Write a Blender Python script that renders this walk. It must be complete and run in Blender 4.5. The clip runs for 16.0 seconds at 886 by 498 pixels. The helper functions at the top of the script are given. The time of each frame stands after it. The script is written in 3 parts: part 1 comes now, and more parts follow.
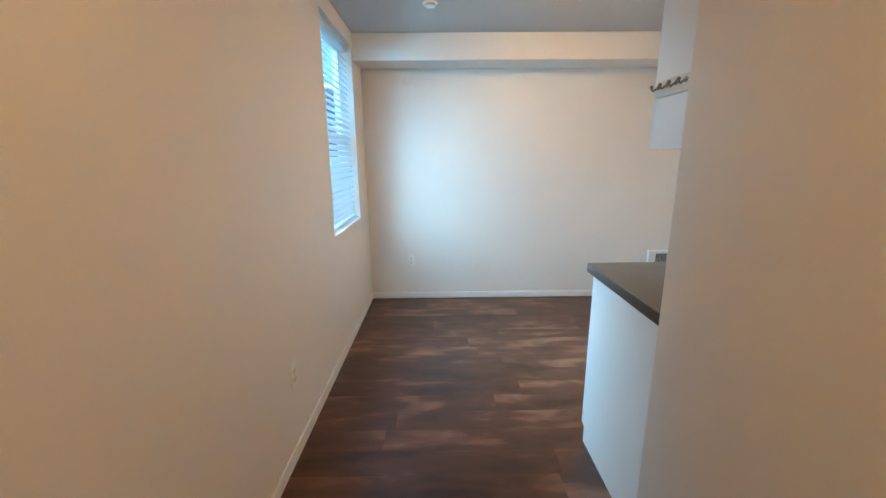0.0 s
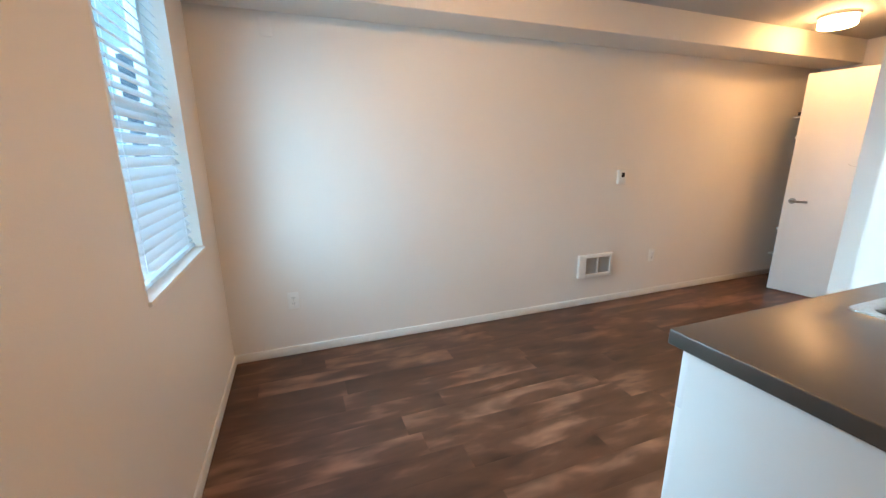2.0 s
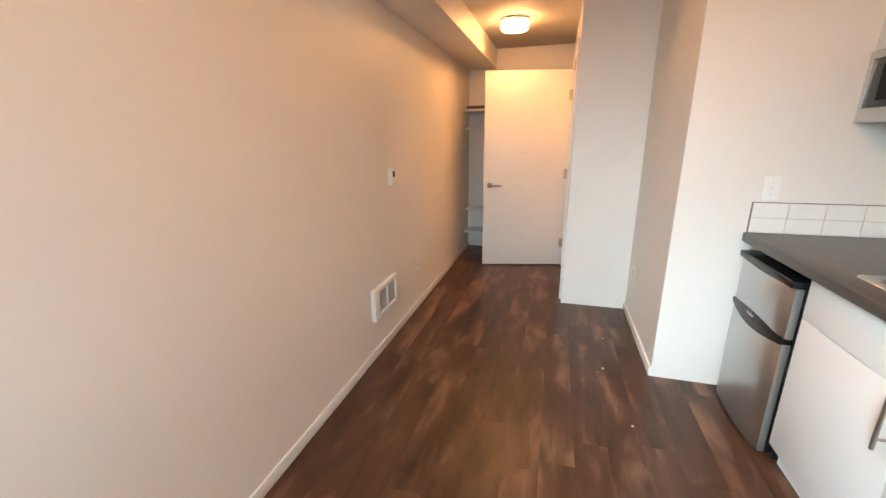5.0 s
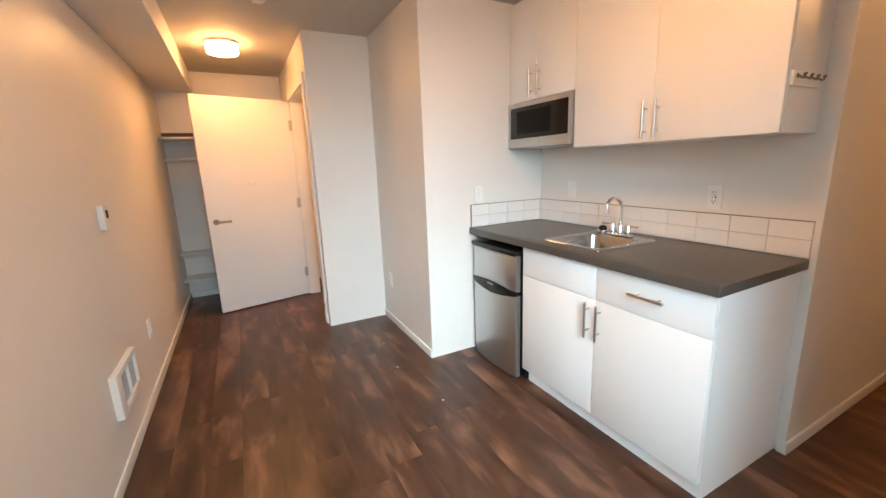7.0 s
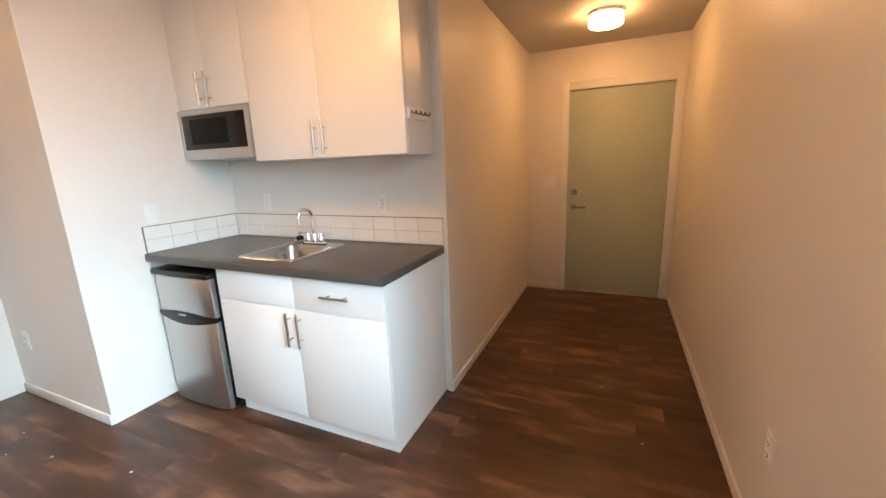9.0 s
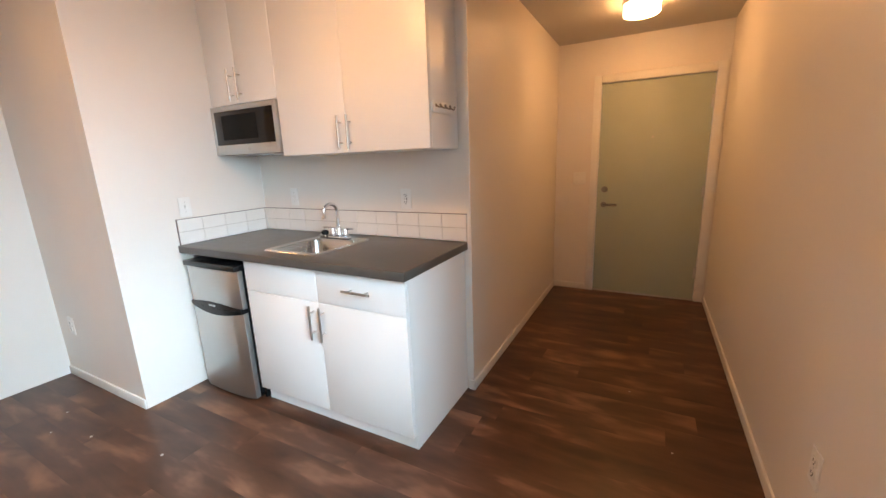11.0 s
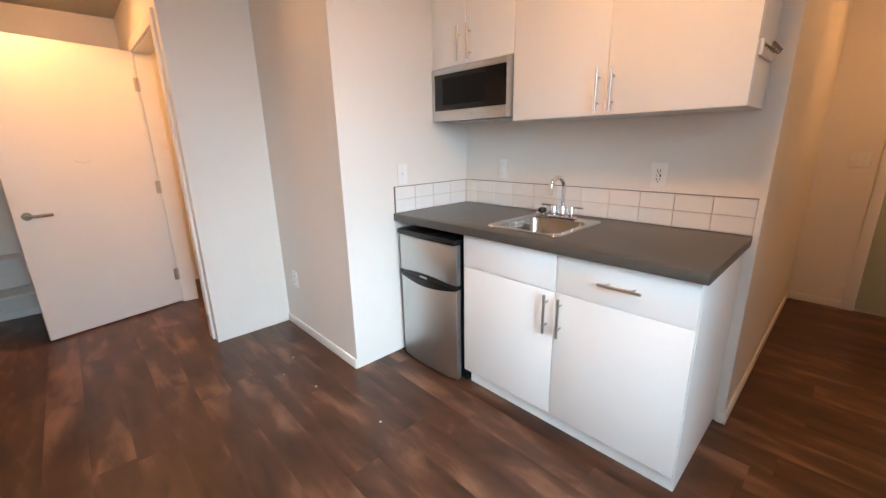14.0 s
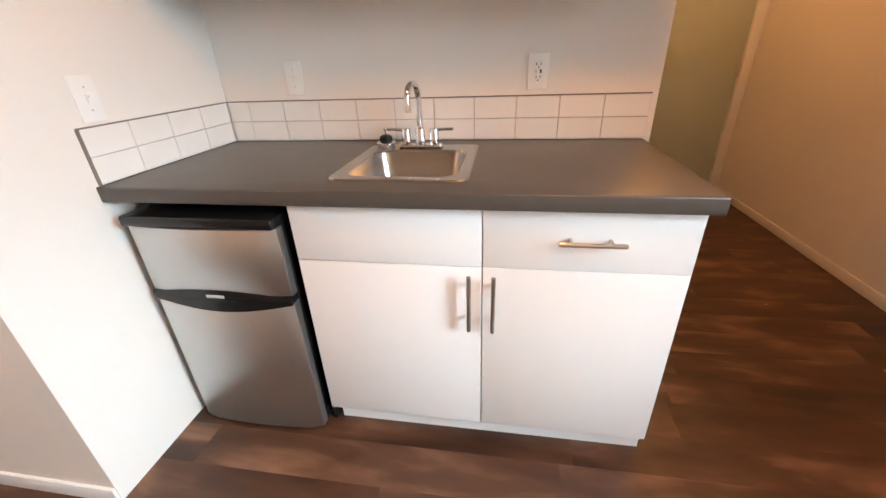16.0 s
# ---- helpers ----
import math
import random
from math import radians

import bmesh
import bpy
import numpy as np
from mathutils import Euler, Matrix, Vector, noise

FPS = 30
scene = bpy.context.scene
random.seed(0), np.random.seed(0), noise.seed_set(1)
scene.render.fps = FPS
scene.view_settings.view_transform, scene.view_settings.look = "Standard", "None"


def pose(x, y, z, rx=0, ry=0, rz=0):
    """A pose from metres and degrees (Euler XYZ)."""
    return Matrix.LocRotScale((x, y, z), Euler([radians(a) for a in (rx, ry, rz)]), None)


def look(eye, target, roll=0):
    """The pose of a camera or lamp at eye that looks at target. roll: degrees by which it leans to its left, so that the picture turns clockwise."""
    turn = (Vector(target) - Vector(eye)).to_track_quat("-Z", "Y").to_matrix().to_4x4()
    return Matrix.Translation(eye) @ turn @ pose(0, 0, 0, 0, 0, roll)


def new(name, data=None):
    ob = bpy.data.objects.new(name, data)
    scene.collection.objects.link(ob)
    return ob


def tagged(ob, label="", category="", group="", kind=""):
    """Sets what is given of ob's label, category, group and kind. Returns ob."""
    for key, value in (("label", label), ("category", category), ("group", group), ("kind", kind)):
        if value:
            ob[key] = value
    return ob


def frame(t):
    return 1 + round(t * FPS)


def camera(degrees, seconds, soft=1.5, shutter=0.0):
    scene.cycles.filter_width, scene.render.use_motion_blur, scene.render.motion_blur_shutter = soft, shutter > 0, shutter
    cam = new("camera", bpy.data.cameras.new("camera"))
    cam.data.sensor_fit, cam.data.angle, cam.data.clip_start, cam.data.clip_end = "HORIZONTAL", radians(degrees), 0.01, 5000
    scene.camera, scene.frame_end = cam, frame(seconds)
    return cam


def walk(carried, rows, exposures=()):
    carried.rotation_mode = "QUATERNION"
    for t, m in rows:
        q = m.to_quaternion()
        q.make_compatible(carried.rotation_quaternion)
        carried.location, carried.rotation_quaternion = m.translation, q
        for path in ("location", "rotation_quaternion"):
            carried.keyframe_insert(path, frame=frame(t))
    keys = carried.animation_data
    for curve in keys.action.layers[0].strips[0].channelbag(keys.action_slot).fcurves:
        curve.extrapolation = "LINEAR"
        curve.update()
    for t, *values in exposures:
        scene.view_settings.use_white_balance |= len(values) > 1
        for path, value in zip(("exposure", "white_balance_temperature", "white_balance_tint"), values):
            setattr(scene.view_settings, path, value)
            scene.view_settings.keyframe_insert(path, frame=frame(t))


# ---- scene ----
cam = camera(97.3, 16.0)
PATH = [
    (0, (1.367, 0.995, 1.393), (1.382, 2.942, 0.937), -0.5),
    (0.5, (1.319, 1.201, 1.377), (1.49, 3.138, 0.91), -0.2),
    (1, (1.274, 1.484, 1.38), (1.654, 3.384, 0.886), -0.1),
    (1.5, (1.19, 1.789, 1.391), (1.759, 3.642, 0.897), -0.3),
    (2, (1.162, 2.065, 1.366), (1.839, 3.885, 0.888), -0.5),
    (2.5, (1.163, 2.357, 1.383), (1.987, 4.116, 0.904), -0.1),
    (3, (1.142, 2.621, 1.376), (2.189, 4.257, 0.9), 0.2),
    (3.2, (1.15, 2.761, 1.395), (2.274, 4.338, 0.896), 0.9),
    (5.3, (1.416, 3.828, 1.402), (3.32, 4.125, 0.865), -1.5),
    (5.5, (1.436, 3.905, 1.391), (3.362, 4.048, 0.871), -1.9),
    (6, (1.478, 3.986, 1.398), (3.411, 3.75, 0.944), -2.2),
    (6.5, (1.443, 4.094, 1.377), (3.301, 3.487, 0.954), -2.1),
    (7, (1.366, 4.155, 1.345), (3.105, 3.262, 0.924), -2.1),
    (7.5, (1.281, 4.106, 1.339), (2.846, 2.938, 0.908), -2.0),
    (8, (1.202, 4.058, 1.324), (2.507, 2.602, 0.904), -1.7),
    (8.5, (1.163, 4.054, 1.365), (2.145, 2.37, 0.921), -2.3),
    (8.7, (1.17, 4.074, 1.368), (2.0, 2.305, 0.943), -2.2),
    (10.8, (1.199, 4.052, 1.36), (1.94, 2.257, 0.917), -2.1),
    (11, (1.177, 4.041, 1.356), (2.096, 2.321, 0.915), -2.1),
    (11.5, (1.22, 4.094, 1.33), (2.489, 2.603, 0.924), -2.4),
    (12, (1.288, 4.172, 1.362), (2.82, 2.952, 0.956), -2.4),
    (12.5, (1.33, 4.225, 1.357), (3.015, 3.223, 0.96), -2.0),
    (13, (1.391, 4.262, 1.351), (3.098, 3.301, 0.946), -1.3),
    (13.5, (1.528, 4.232, 1.337), (3.118, 3.096, 0.91), -0.7),
    (14, (1.797, 4.13, 1.314), (3.2, 2.805, 0.789), -1.2),
    (14.5, (2.081, 4.038, 1.28), (3.157, 2.46, 0.689), -1.5),
    (15, (2.3, 3.904, 1.263), (3.089, 2.217, 0.537), -2.7),
    (15.5, (2.452, 3.713, 1.244), (2.957, 1.989, 0.367), -2.9),
    (16, (2.545, 3.644, 1.213), (2.851, 1.883, 0.317), -2.3),
]
walk(cam, [(t, look(eye, target, roll)) for t, eye, target, roll in PATH],
     [(0, 0.3, 5500, 9), (1.5, 0.3, 5750, 10), (2, 0.2, 6250, 18), (2.5, 0.15, 6450, 20), (3, 0.1, 6950, 26), (5.5, 0.1, 8000, 31), (8.5, 0.25, 7250, 27),
      (12, 0.15, 7250, 31), (14, 0.1, 7350, 32), (14.7, 0.15, 7250, 30), (15.5, 0.2, 7800, 36), (16, 0.2, 8300, 38)])

# ---- world, sun, large lights ----
world = bpy.data.worlds.new("World")
scene.world = world
world.use_nodes = True
wn = world.node_tree
sky = wn.nodes.new("ShaderNodeTexSky")
sky.sky_type = "NISHITA"
sky.sun_disc = False
sky.sun_elevation, sky.sun_rotation = radians(48), radians(124)
wn.links.new(sky.outputs[0], wn.nodes["Background"].inputs[0])
wn.nodes["Background"].inputs[1].default_value = 0.15
sun = new("sun", bpy.data.lights.new("sun", "SUN"))
sun.data.energy, sun.data.angle, sun.data.color = 1.0, radians(15), (1.0, 0.96, 0.9)
sun.matrix_world = look((6, -4, 8), (0, 0, 0))
scene.view_settings.exposure = 0.0
SKY_GLOW = 8.5      # overcast sky seen beyond the window
LAMP_GLOW = 64.0   # ceiling lamp diffusers
SOFT_DAY, DOWN_DAY = 4.2, 6.2    # added lamps standing in for sky light: spread wide, and aimed down


def sky_strip(z, energy, aim, spread):
    """An area lamp added on the room side of the blind, standing in for sky light."""
    strip = new("window_daylight", bpy.data.lights.new("window_daylight", "AREA"))
    strip.data.shape, strip.data.size, strip.data.size_y = "RECTANGLE", 0.78, 0.40
    strip.data.energy, strip.data.color, strip.data.spread = energy, (0.46, 0.82, 1.0), radians(spread)
    strip.matrix_world = look((0.775, 3.96, z), Vector((0.775, 3.96, z)) + Vector(aim))


for z in (1.12, 1.57, 2.02):
    sky_strip(z, SOFT_DAY, (1, 0.12, -0.45), 140)
    sky_strip(z, DOWN_DAY, (1, -0.3, -0.46), 68)


# ---- materials ----
def material(name, base, rough=0.5, metal=0.0, spec=0.5, vary=0.06, scale=6.0, bump=0.0, bump_scale=200.0, coat=0.0, stretch=(1, 1, 1), rough_vary=0.08):
    m = bpy.data.materials.new(name)
    m.use_nodes = True
    nt = m.node_tree
    b = nt.nodes["Principled BSDF"]
    co = nt.nodes.new("ShaderNodeTexCoord")
    mp = nt.nodes.new("ShaderNodeMapping")
    mp.inputs["Scale"].default_value = stretch
    nt.links.new(co.outputs["Object"], mp.inputs[0])
    n1 = nt.nodes.new("ShaderNodeTexNoise")
    n1.inputs["Scale"].default_value, n1.inputs["Detail"].default_value = scale, 6
    nt.links.new(mp.outputs[0], n1.inputs[0])
    ramp = nt.nodes.new("ShaderNodeMapRange")
    ramp.inputs[1].default_value, ramp.inputs[2].default_value = 0.3, 0.7
    ramp.inputs[3].default_value, ramp.inputs[4].default_value = 1 - vary, 1 + vary
    nt.links.new(n1.outputs[0], ramp.inputs[0])
    mul = nt.nodes.new("ShaderNodeVectorMath")
    mul.operation = "SCALE"
    mul.inputs[0].default_value = base
    nt.links.new(ramp.outputs[0], mul.inputs["Scale"])
    nt.links.new(mul.outputs[0], b.inputs["Base Color"])
    r2 = nt.nodes.new("ShaderNodeMapRange")
    r2.inputs[1].default_value, r2.inputs[2].default_value = 0.3, 0.7
    r2.inputs[3].default_value, r2.inputs[4].default_value = max(0.02, rough - rough_vary), min(1, rough + rough_vary)
    nt.links.new(n1.outputs[0], r2.inputs[0])
    nt.links.new(r2.outputs[0], b.inputs["Roughness"])
    b.inputs["Metallic"].default_value = metal
    b.inputs["Specular IOR Level"].default_value = spec
    b.inputs["Coat Weight"].default_value = coat
    if bump:
        n2 = nt.nodes.new("ShaderNodeTexNoise")
        n2.inputs["Scale"].default_value, n2.inputs["Detail"].default_value = bump_scale, 3
        nt.links.new(mp.outputs[0], n2.inputs[0])
        bp = nt.nodes.new("ShaderNodeBump")
        bp.inputs["Strength"].default_value, bp.inputs["Distance"].default_value = bump, 0.002
        nt.links.new(n2.outputs[0], bp.inputs["Height"])
        nt.links.new(bp.outputs[0], b.inputs["Normal"])
    return m


def glow(name, colour, strength):
    m = bpy.data.materials.new(name)
    m.use_nodes = True
    b = m.node_tree.nodes["Principled BSDF"]
    b.inputs["Base Color"].default_value = (*colour, 1)
    b.inputs["Emission Color"].default_value = (*colour, 1)
    b.inputs["Emission Strength"].default_value = strength
    return m


PAINT = material("wall_paint", (0.76, 0.715, 0.665), 0.42, vary=0.025, scale=1.3, bump=0.22, bump_scale=160)
# Greyer than off-white: the ceiling's low light is put into its base colour.
CEIL = material("dimmed_ceiling_paint", (0.5, 0.48, 0.455), 0.7, vary=0.03, scale=1.5, bump=0.3, bump_scale=120)
TRIM = material("trim_paint", (0.78, 0.76, 0.72), 0.35, vary=0.03, scale=5, bump=0.06, bump_scale=60)
CAB = material("white_laminate", (0.82, 0.81, 0.79), 0.34, vary=0.01, scale=2, rough_vary=0.01)
DOORP = material("door_paint", (0.8, 0.77, 0.73), 0.4, vary=0.02, scale=2.5, bump=0.06, bump_scale=90)
SAGE = material("sage_door_paint", (0.41, 0.46, 0.38), 0.5, vary=0.04, scale=2.2, bump=0.08, bump_scale=110)
COUNTER = material("counter_laminate", (0.078, 0.066, 0.057), 0.31, spec=0.4, vary=0.05, scale=25, bump=0.02, bump_scale=300, rough_vary=0.02)
STEEL = material("brushed_steel", (0.56, 0.565, 0.555), 0.42, metal=1.0, vary=0.03, scale=14, stretch=(30, 30, 1), bump=0.02, bump_scale=60, rough_vary=0.03)
STEELH = material("brushed_nickel", (0.55, 0.525, 0.49), 0.3, metal=1.0, vary=0.02, scale=40, rough_vary=0.01)
SINKM = material("sink_steel", (0.44, 0.435, 0.42), 0.25, metal=1.0, vary=0.01, scale=6, rough_vary=0.0)
CHROME = material("chrome", (0.8, 0.8, 0.8), 0.1, metal=1.0, vary=0.02, rough_vary=0.01)
BLACK = material("black_plastic", (0.008, 0.008, 0.009), 0.24, spec=0.35, vary=0.1, scale=30, rough_vary=0.02)
BLACKM = material("matt_black", (0.008, 0.008, 0.008), 0.6, spec=0.15, vary=0.1)
GLASSB = material("dark_oven_glass", (0.008, 0.007, 0.007), 0.12, spec=0.3, vary=0.05, rough_vary=0.02)
WHITEP = material("white_plastic", (0.8, 0.79, 0.76), 0.35, vary=0.01)
TILE = material("glazed_tile", (0.8, 0.77, 0.73), 0.14, vary=0.03, scale=4, coat=0.3, rough_vary=0.05)
GROUT = material("grout", (0.56, 0.5, 0.45), 0.8, vary=0.1, scale=40)
GRILLE = material("heater_grille", (0.48, 0.47, 0.45), 0.5, vary=0.05)
SLAT = material("blind_slat", (0.82, 0.83, 0.84), 0.4, vary=0.02, scale=8)
slat_nodes = SLAT.node_tree
thin = slat_nodes.nodes.new("ShaderNodeBsdfTranslucent")
thin.inputs[0].default_value = (0.75, 0.82, 0.86, 1)
blend = slat_nodes.nodes.new("ShaderNodeMixShader")
blend.inputs[0].default_value = 0.45
slat_nodes.links.new(slat_nodes.nodes["Principled BSDF"].outputs[0], blend.inputs[1])
slat_nodes.links.new(thin.outputs[0], blend.inputs[2])
slat_nodes.links.new(blend.outputs[0], slat_nodes.nodes["Material Output"].inputs[0])
VINYL = material("window_vinyl", (0.8, 0.8, 0.8), 0.35, vary=0.02)
DARKWOOD = material("dark_board", (0.05, 0.03, 0.02), 0.5, vary=0.2, scale=12)
SUB = material("subfloor", (0.03, 0.02, 0.016), 0.8, vary=0.2)
DOORM = material("aged_nickel", (0.27, 0.25, 0.22), 0.3, metal=1.0, vary=0.04, rough_vary=0.02)
HOOKM = material("dark_nickel_hook", (0.24, 0.21, 0.18), 0.38, metal=1.0, vary=0.1)
FACADE = material("neighbour_siding", (0.30, 0.40, 0.45), 0.7, vary=0.05, scale=2)
NGLASS = material("neighbour_glass", (0.1, 0.13, 0.16), 0.1, vary=0.1)
EDGE = material("tile_edge_trim", (0.2, 0.165, 0.145), 0.5, vary=0.05)
CHIP = material("paint_chip", (0.5, 0.48, 0.45), 0.7, vary=0.05)
LAMP = glow("lamp_diffuser", (1.0, 0.565, 0.21), LAMP_GLOW)
ROOM_LAMP = glow("brighter_lamp_diffuser", (1.0, 0.565, 0.21), 1.25 * LAMP_GLOW)
PASSAGE_LAMP = glow("passage_lamp_diffuser", (1.0, 0.565, 0.21), 0.85 * LAMP_GLOW)
HALL_LAMP = glow("dimmer_lamp_diffuser", (1.0, 0.565, 0.21), 0.62 * LAMP_GLOW)
SKYG = glow("overcast_sky", (0.42, 0.80, 1.0), SKY_GLOW)


def pane_glass():
    """Thin clear glass: see-through with a little gloss."""
    m = bpy.data.materials.new("pane_glass")
    m.use_nodes = True
    nt = m.node_tree
    clear = nt.nodes.new("ShaderNodeBsdfTransparent")
    clear.inputs[0].default_value = (0.95, 0.98, 0.98, 1)
    gloss = nt.nodes.new("ShaderNodeBsdfGlossy")
    gloss.inputs["Roughness"].default_value = 0.02
    mix = nt.nodes.new("ShaderNodeMixShader")
    mix.inputs[0].default_value = 0.05
    nt.links.new(clear.outputs[0], mix.inputs[1])
    nt.links.new(gloss.outputs[0], mix.inputs[2])
    nt.links.new(mix.outputs[0], nt.nodes["Material Output"].inputs[0])
    return m


PANE = pane_glass()


def plank_wood():
    m = bpy.data.materials.new("plank_wood")
    m.use_nodes = True
    nt = m.node_tree
    b = nt.nodes["Principled BSDF"]
    co = nt.nodes.new("ShaderNodeTexCoord")
    info = nt.nodes.new("ShaderNodeObjectInfo")
    off = nt.nodes.new("ShaderNodeVectorMath")
    off.operation = "SCALE"
    off.inputs[0].default_value = (37, 91, 13)
    nt.links.new(info.outputs["Random"], off.inputs["Scale"])
    add = nt.nodes.new("ShaderNodeVectorMath")
    nt.links.new(co.outputs["Object"], add.inputs[0])
    nt.links.new(off.outputs[0], add.inputs[1])

    def noise_at(stretch, scale, detail, distort=0.0):
        mp = nt.nodes.new("ShaderNodeMapping")
        mp.inputs["Scale"].default_value = stretch
        nt.links.new(add.outputs[0], mp.inputs[0])
        n = nt.nodes.new("ShaderNodeTexNoise")
        n.inputs["Scale"].default_value, n.inputs["Detail"].default_value = scale, detail
        n.inputs["Distortion"].default_value = distort
        nt.links.new(mp.outputs[0], n.inputs[0])
        return n

    grain = noise_at((0.7, 9, 1), 2.6, 3, 0.0)
    cloud = noise_at((1.0, 3.2, 1), 2.6, 3, 0.3)
    knots = noise_at((2.4, 5, 1), 1.9, 1, 0.2)
    mix = nt.nodes.new("ShaderNodeMath")
    mix.operation = "MULTIPLY_ADD"
    nt.links.new(grain.outputs[0], mix.inputs[0])
    mix.inputs[1].default_value = 0.09
    half = nt.nodes.new("ShaderNodeMath")
    half.operation = "MULTIPLY"
    nt.links.new(cloud.outputs[0], half.inputs[0])
    half.inputs[1].default_value = 0.98
    nt.links.new(half.outputs[0], mix.inputs[2])
    tone = nt.nodes.new("ShaderNodeMath")
    tone.operation = "MULTIPLY_ADD"
    nt.links.new(info.outputs["Random"], tone.inputs[0])
    tone.inputs[1].default_value = 0.13
    nt.links.new(mix.outputs[0], tone.inputs[2])
    ramp = nt.nodes.new("ShaderNodeValToRGB")
    ramp.color_ramp.elements[0].position, ramp.color_ramp.elements[0].color = 0.34, (0.033, 0.0122, 0.0063, 1)
    ramp.color_ramp.elements[1].position, ramp.color_ramp.elements[1].color = 0.86, (0.25, 0.118, 0.068, 1)
    e = ramp.color_ramp.elements.new(0.63)
    e.color = (0.092, 0.037, 0.0195, 1)
    nt.links.new(tone.outputs[0], ramp.inputs[0])
    kn = nt.nodes.new("ShaderNodeMapRange")
    kn.inputs[1].default_value, kn.inputs[2].default_value, kn.inputs[3].default_value, kn.inputs[4].default_value = 0.58, 0.74, 1.0, 0.72
    nt.links.new(knots.outputs[0], kn.inputs[0])
    dark = nt.nodes.new("ShaderNodeVectorMath")
    dark.operation = "SCALE"
    nt.links.new(ramp.outputs[0], dark.inputs[0])
    nt.links.new(kn.outputs[0], dark.inputs["Scale"])
    nt.links.new(dark.outputs[0], b.inputs["Base Color"])
    b.inputs["Specular IOR Level"].default_value = 0.42
    b.inputs["Roughness"].default_value = 0.33
    return m


PLANK = plank_wood()


# ---- mesh helpers ----
def box(bm, x0, x1, y0, y1, z0, z1, bevel=0.0, segments=2):
    r = bmesh.ops.create_cube(bm, size=1.0, matrix=Matrix.Translation(((x0 + x1) / 2, (y0 + y1) / 2, (z0 + z1) / 2)) @ Matrix.Diagonal((abs(x1 - x0), abs(y1 - y0), abs(z1 - z0), 1)))
    if bevel:
        edges = list({e for v in r["verts"] for e in v.link_edges})
        bmesh.ops.bevel(bm, geom=edges, offset=bevel, segments=segments, affect="EDGES", profile=0.5)
    return bm


def slab(*a, bevel=0.0, segments=2):
    return box(bmesh.new(), *a, bevel=bevel, segments=segments)


def rod(bm, a, b, r0, r1=None, sides=16):
    a, b = Vector(a), Vector(b)
    m = Matrix.Translation((a + b) / 2) @ (b - a).to_track_quat("Z", "Y").to_matrix().to_4x4()
    bmesh.ops.create_cone(bm, cap_ends=True, segments=sides, radius1=r0, radius2=r0 if r1 is None else r1, depth=(b - a).length, matrix=m)
    return bm


def lathe(bm, centre, profile, sides=32):
    """Turn a profile of (radius, height) round the upright through centre."""
    c = Vector(centre)
    rings = []
    for r, h in profile:
        rings.append([bm.verts.new(c + Vector((max(r, 1e-4) * math.cos(2 * math.pi * i / sides), max(r, 1e-4) * math.sin(2 * math.pi * i / sides), h))) for i in range(sides)])
    for p, q in zip(rings, rings[1:]):
        for i in range(sides):
            bm.faces.new((p[i], p[(i + 1) % sides], q[(i + 1) % sides], q[i]))
    bm.faces.new(list(reversed(rings[0])))
    bm.faces.new(rings[-1])
    return bm


def tube(bm, points, radius, sides=14):
    """A round tube along a line of points."""
    pts = [Vector(p) for p in points]
    rings, up = [], None
    for i, p in enumerate(pts):
        d = (pts[min(i + 1, len(pts) - 1)] - pts[max(i - 1, 0)]).normalized()
        if up is None:
            up = d.orthogonal().normalized()
        up = (up - d * up.dot(d)).normalized()
        side = d.cross(up)
        rings.append([bm.verts.new(p + radius * (math.cos(2 * math.pi * k / sides) * up + math.sin(2 * math.pi * k / sides) * side)) for k in range(sides)])
    for a, b in zip(rings, rings[1:]):
        for k in range(sides):
            bm.faces.new((a[k], a[(k + 1) % sides], b[(k + 1) % sides], b[k]))
    bm.faces.new(list(reversed(rings[0])))
    bm.faces.new(rings[-1])
    return bm


PLACED = {}


def finish(name, bm, mat, smooth):
    bmesh.ops.recalc_face_normals(bm, faces=bm.faces[:])
    xs, ys, zs = zip(*[v.co for v in bm.verts])
    c = Vector(((min(xs) + max(xs)) / 2, (min(ys) + max(ys)) / 2, (min(zs) + max(zs)) / 2))
    bmesh.ops.translate(bm, verts=bm.verts[:], vec=-c)
    me = bpy.data.meshes.new(name)
    bm.to_mesh(me)
    bm.free()
    me.materials.append(mat)
    if smooth:
        me.shade_smooth()
        me.set_sharp_from_angle(angle=radians(38))
    ob = new(name, me)
    ob.location = c
    return ob


def solid(name, bm, mat, label="", category="", group="", kind="", smooth=False):
    """A top-level mesh, built in world coordinates."""
    ob = finish(name, bm, mat, smooth)
    PLACED[ob] = Matrix.Translation(ob.location)
    return tagged(ob, label, category, group, kind)


def thing(name, m, label, category, group="", kind=""):
    """An Empty at the base of a thing, at the pose m."""
    ob = new(name)
    ob.empty_display_size = 0.05
    ob.matrix_basis = m
    PLACED[ob] = m
    return tagged(ob, label, category, group, kind)


def part(name, bm, mat, parent, label="", local=False, smooth=True):
    """A mesh under a thing or part; built in world coordinates, or in the top thing's own if local."""
    ob = finish(name, bm, mat, smooth)
    ob.parent = parent
    pm = PLACED[parent]
    top = parent
    while top.parent:
        top = top.parent
    here = PLACED[top] @ Matrix.Translation(ob.location) if local else Matrix.Translation(ob.location)
    ob.location = (0, 0, 0)
    ob.matrix_basis = pm.inverted() @ here
    PLACED[ob] = here
    return tagged(ob, label)


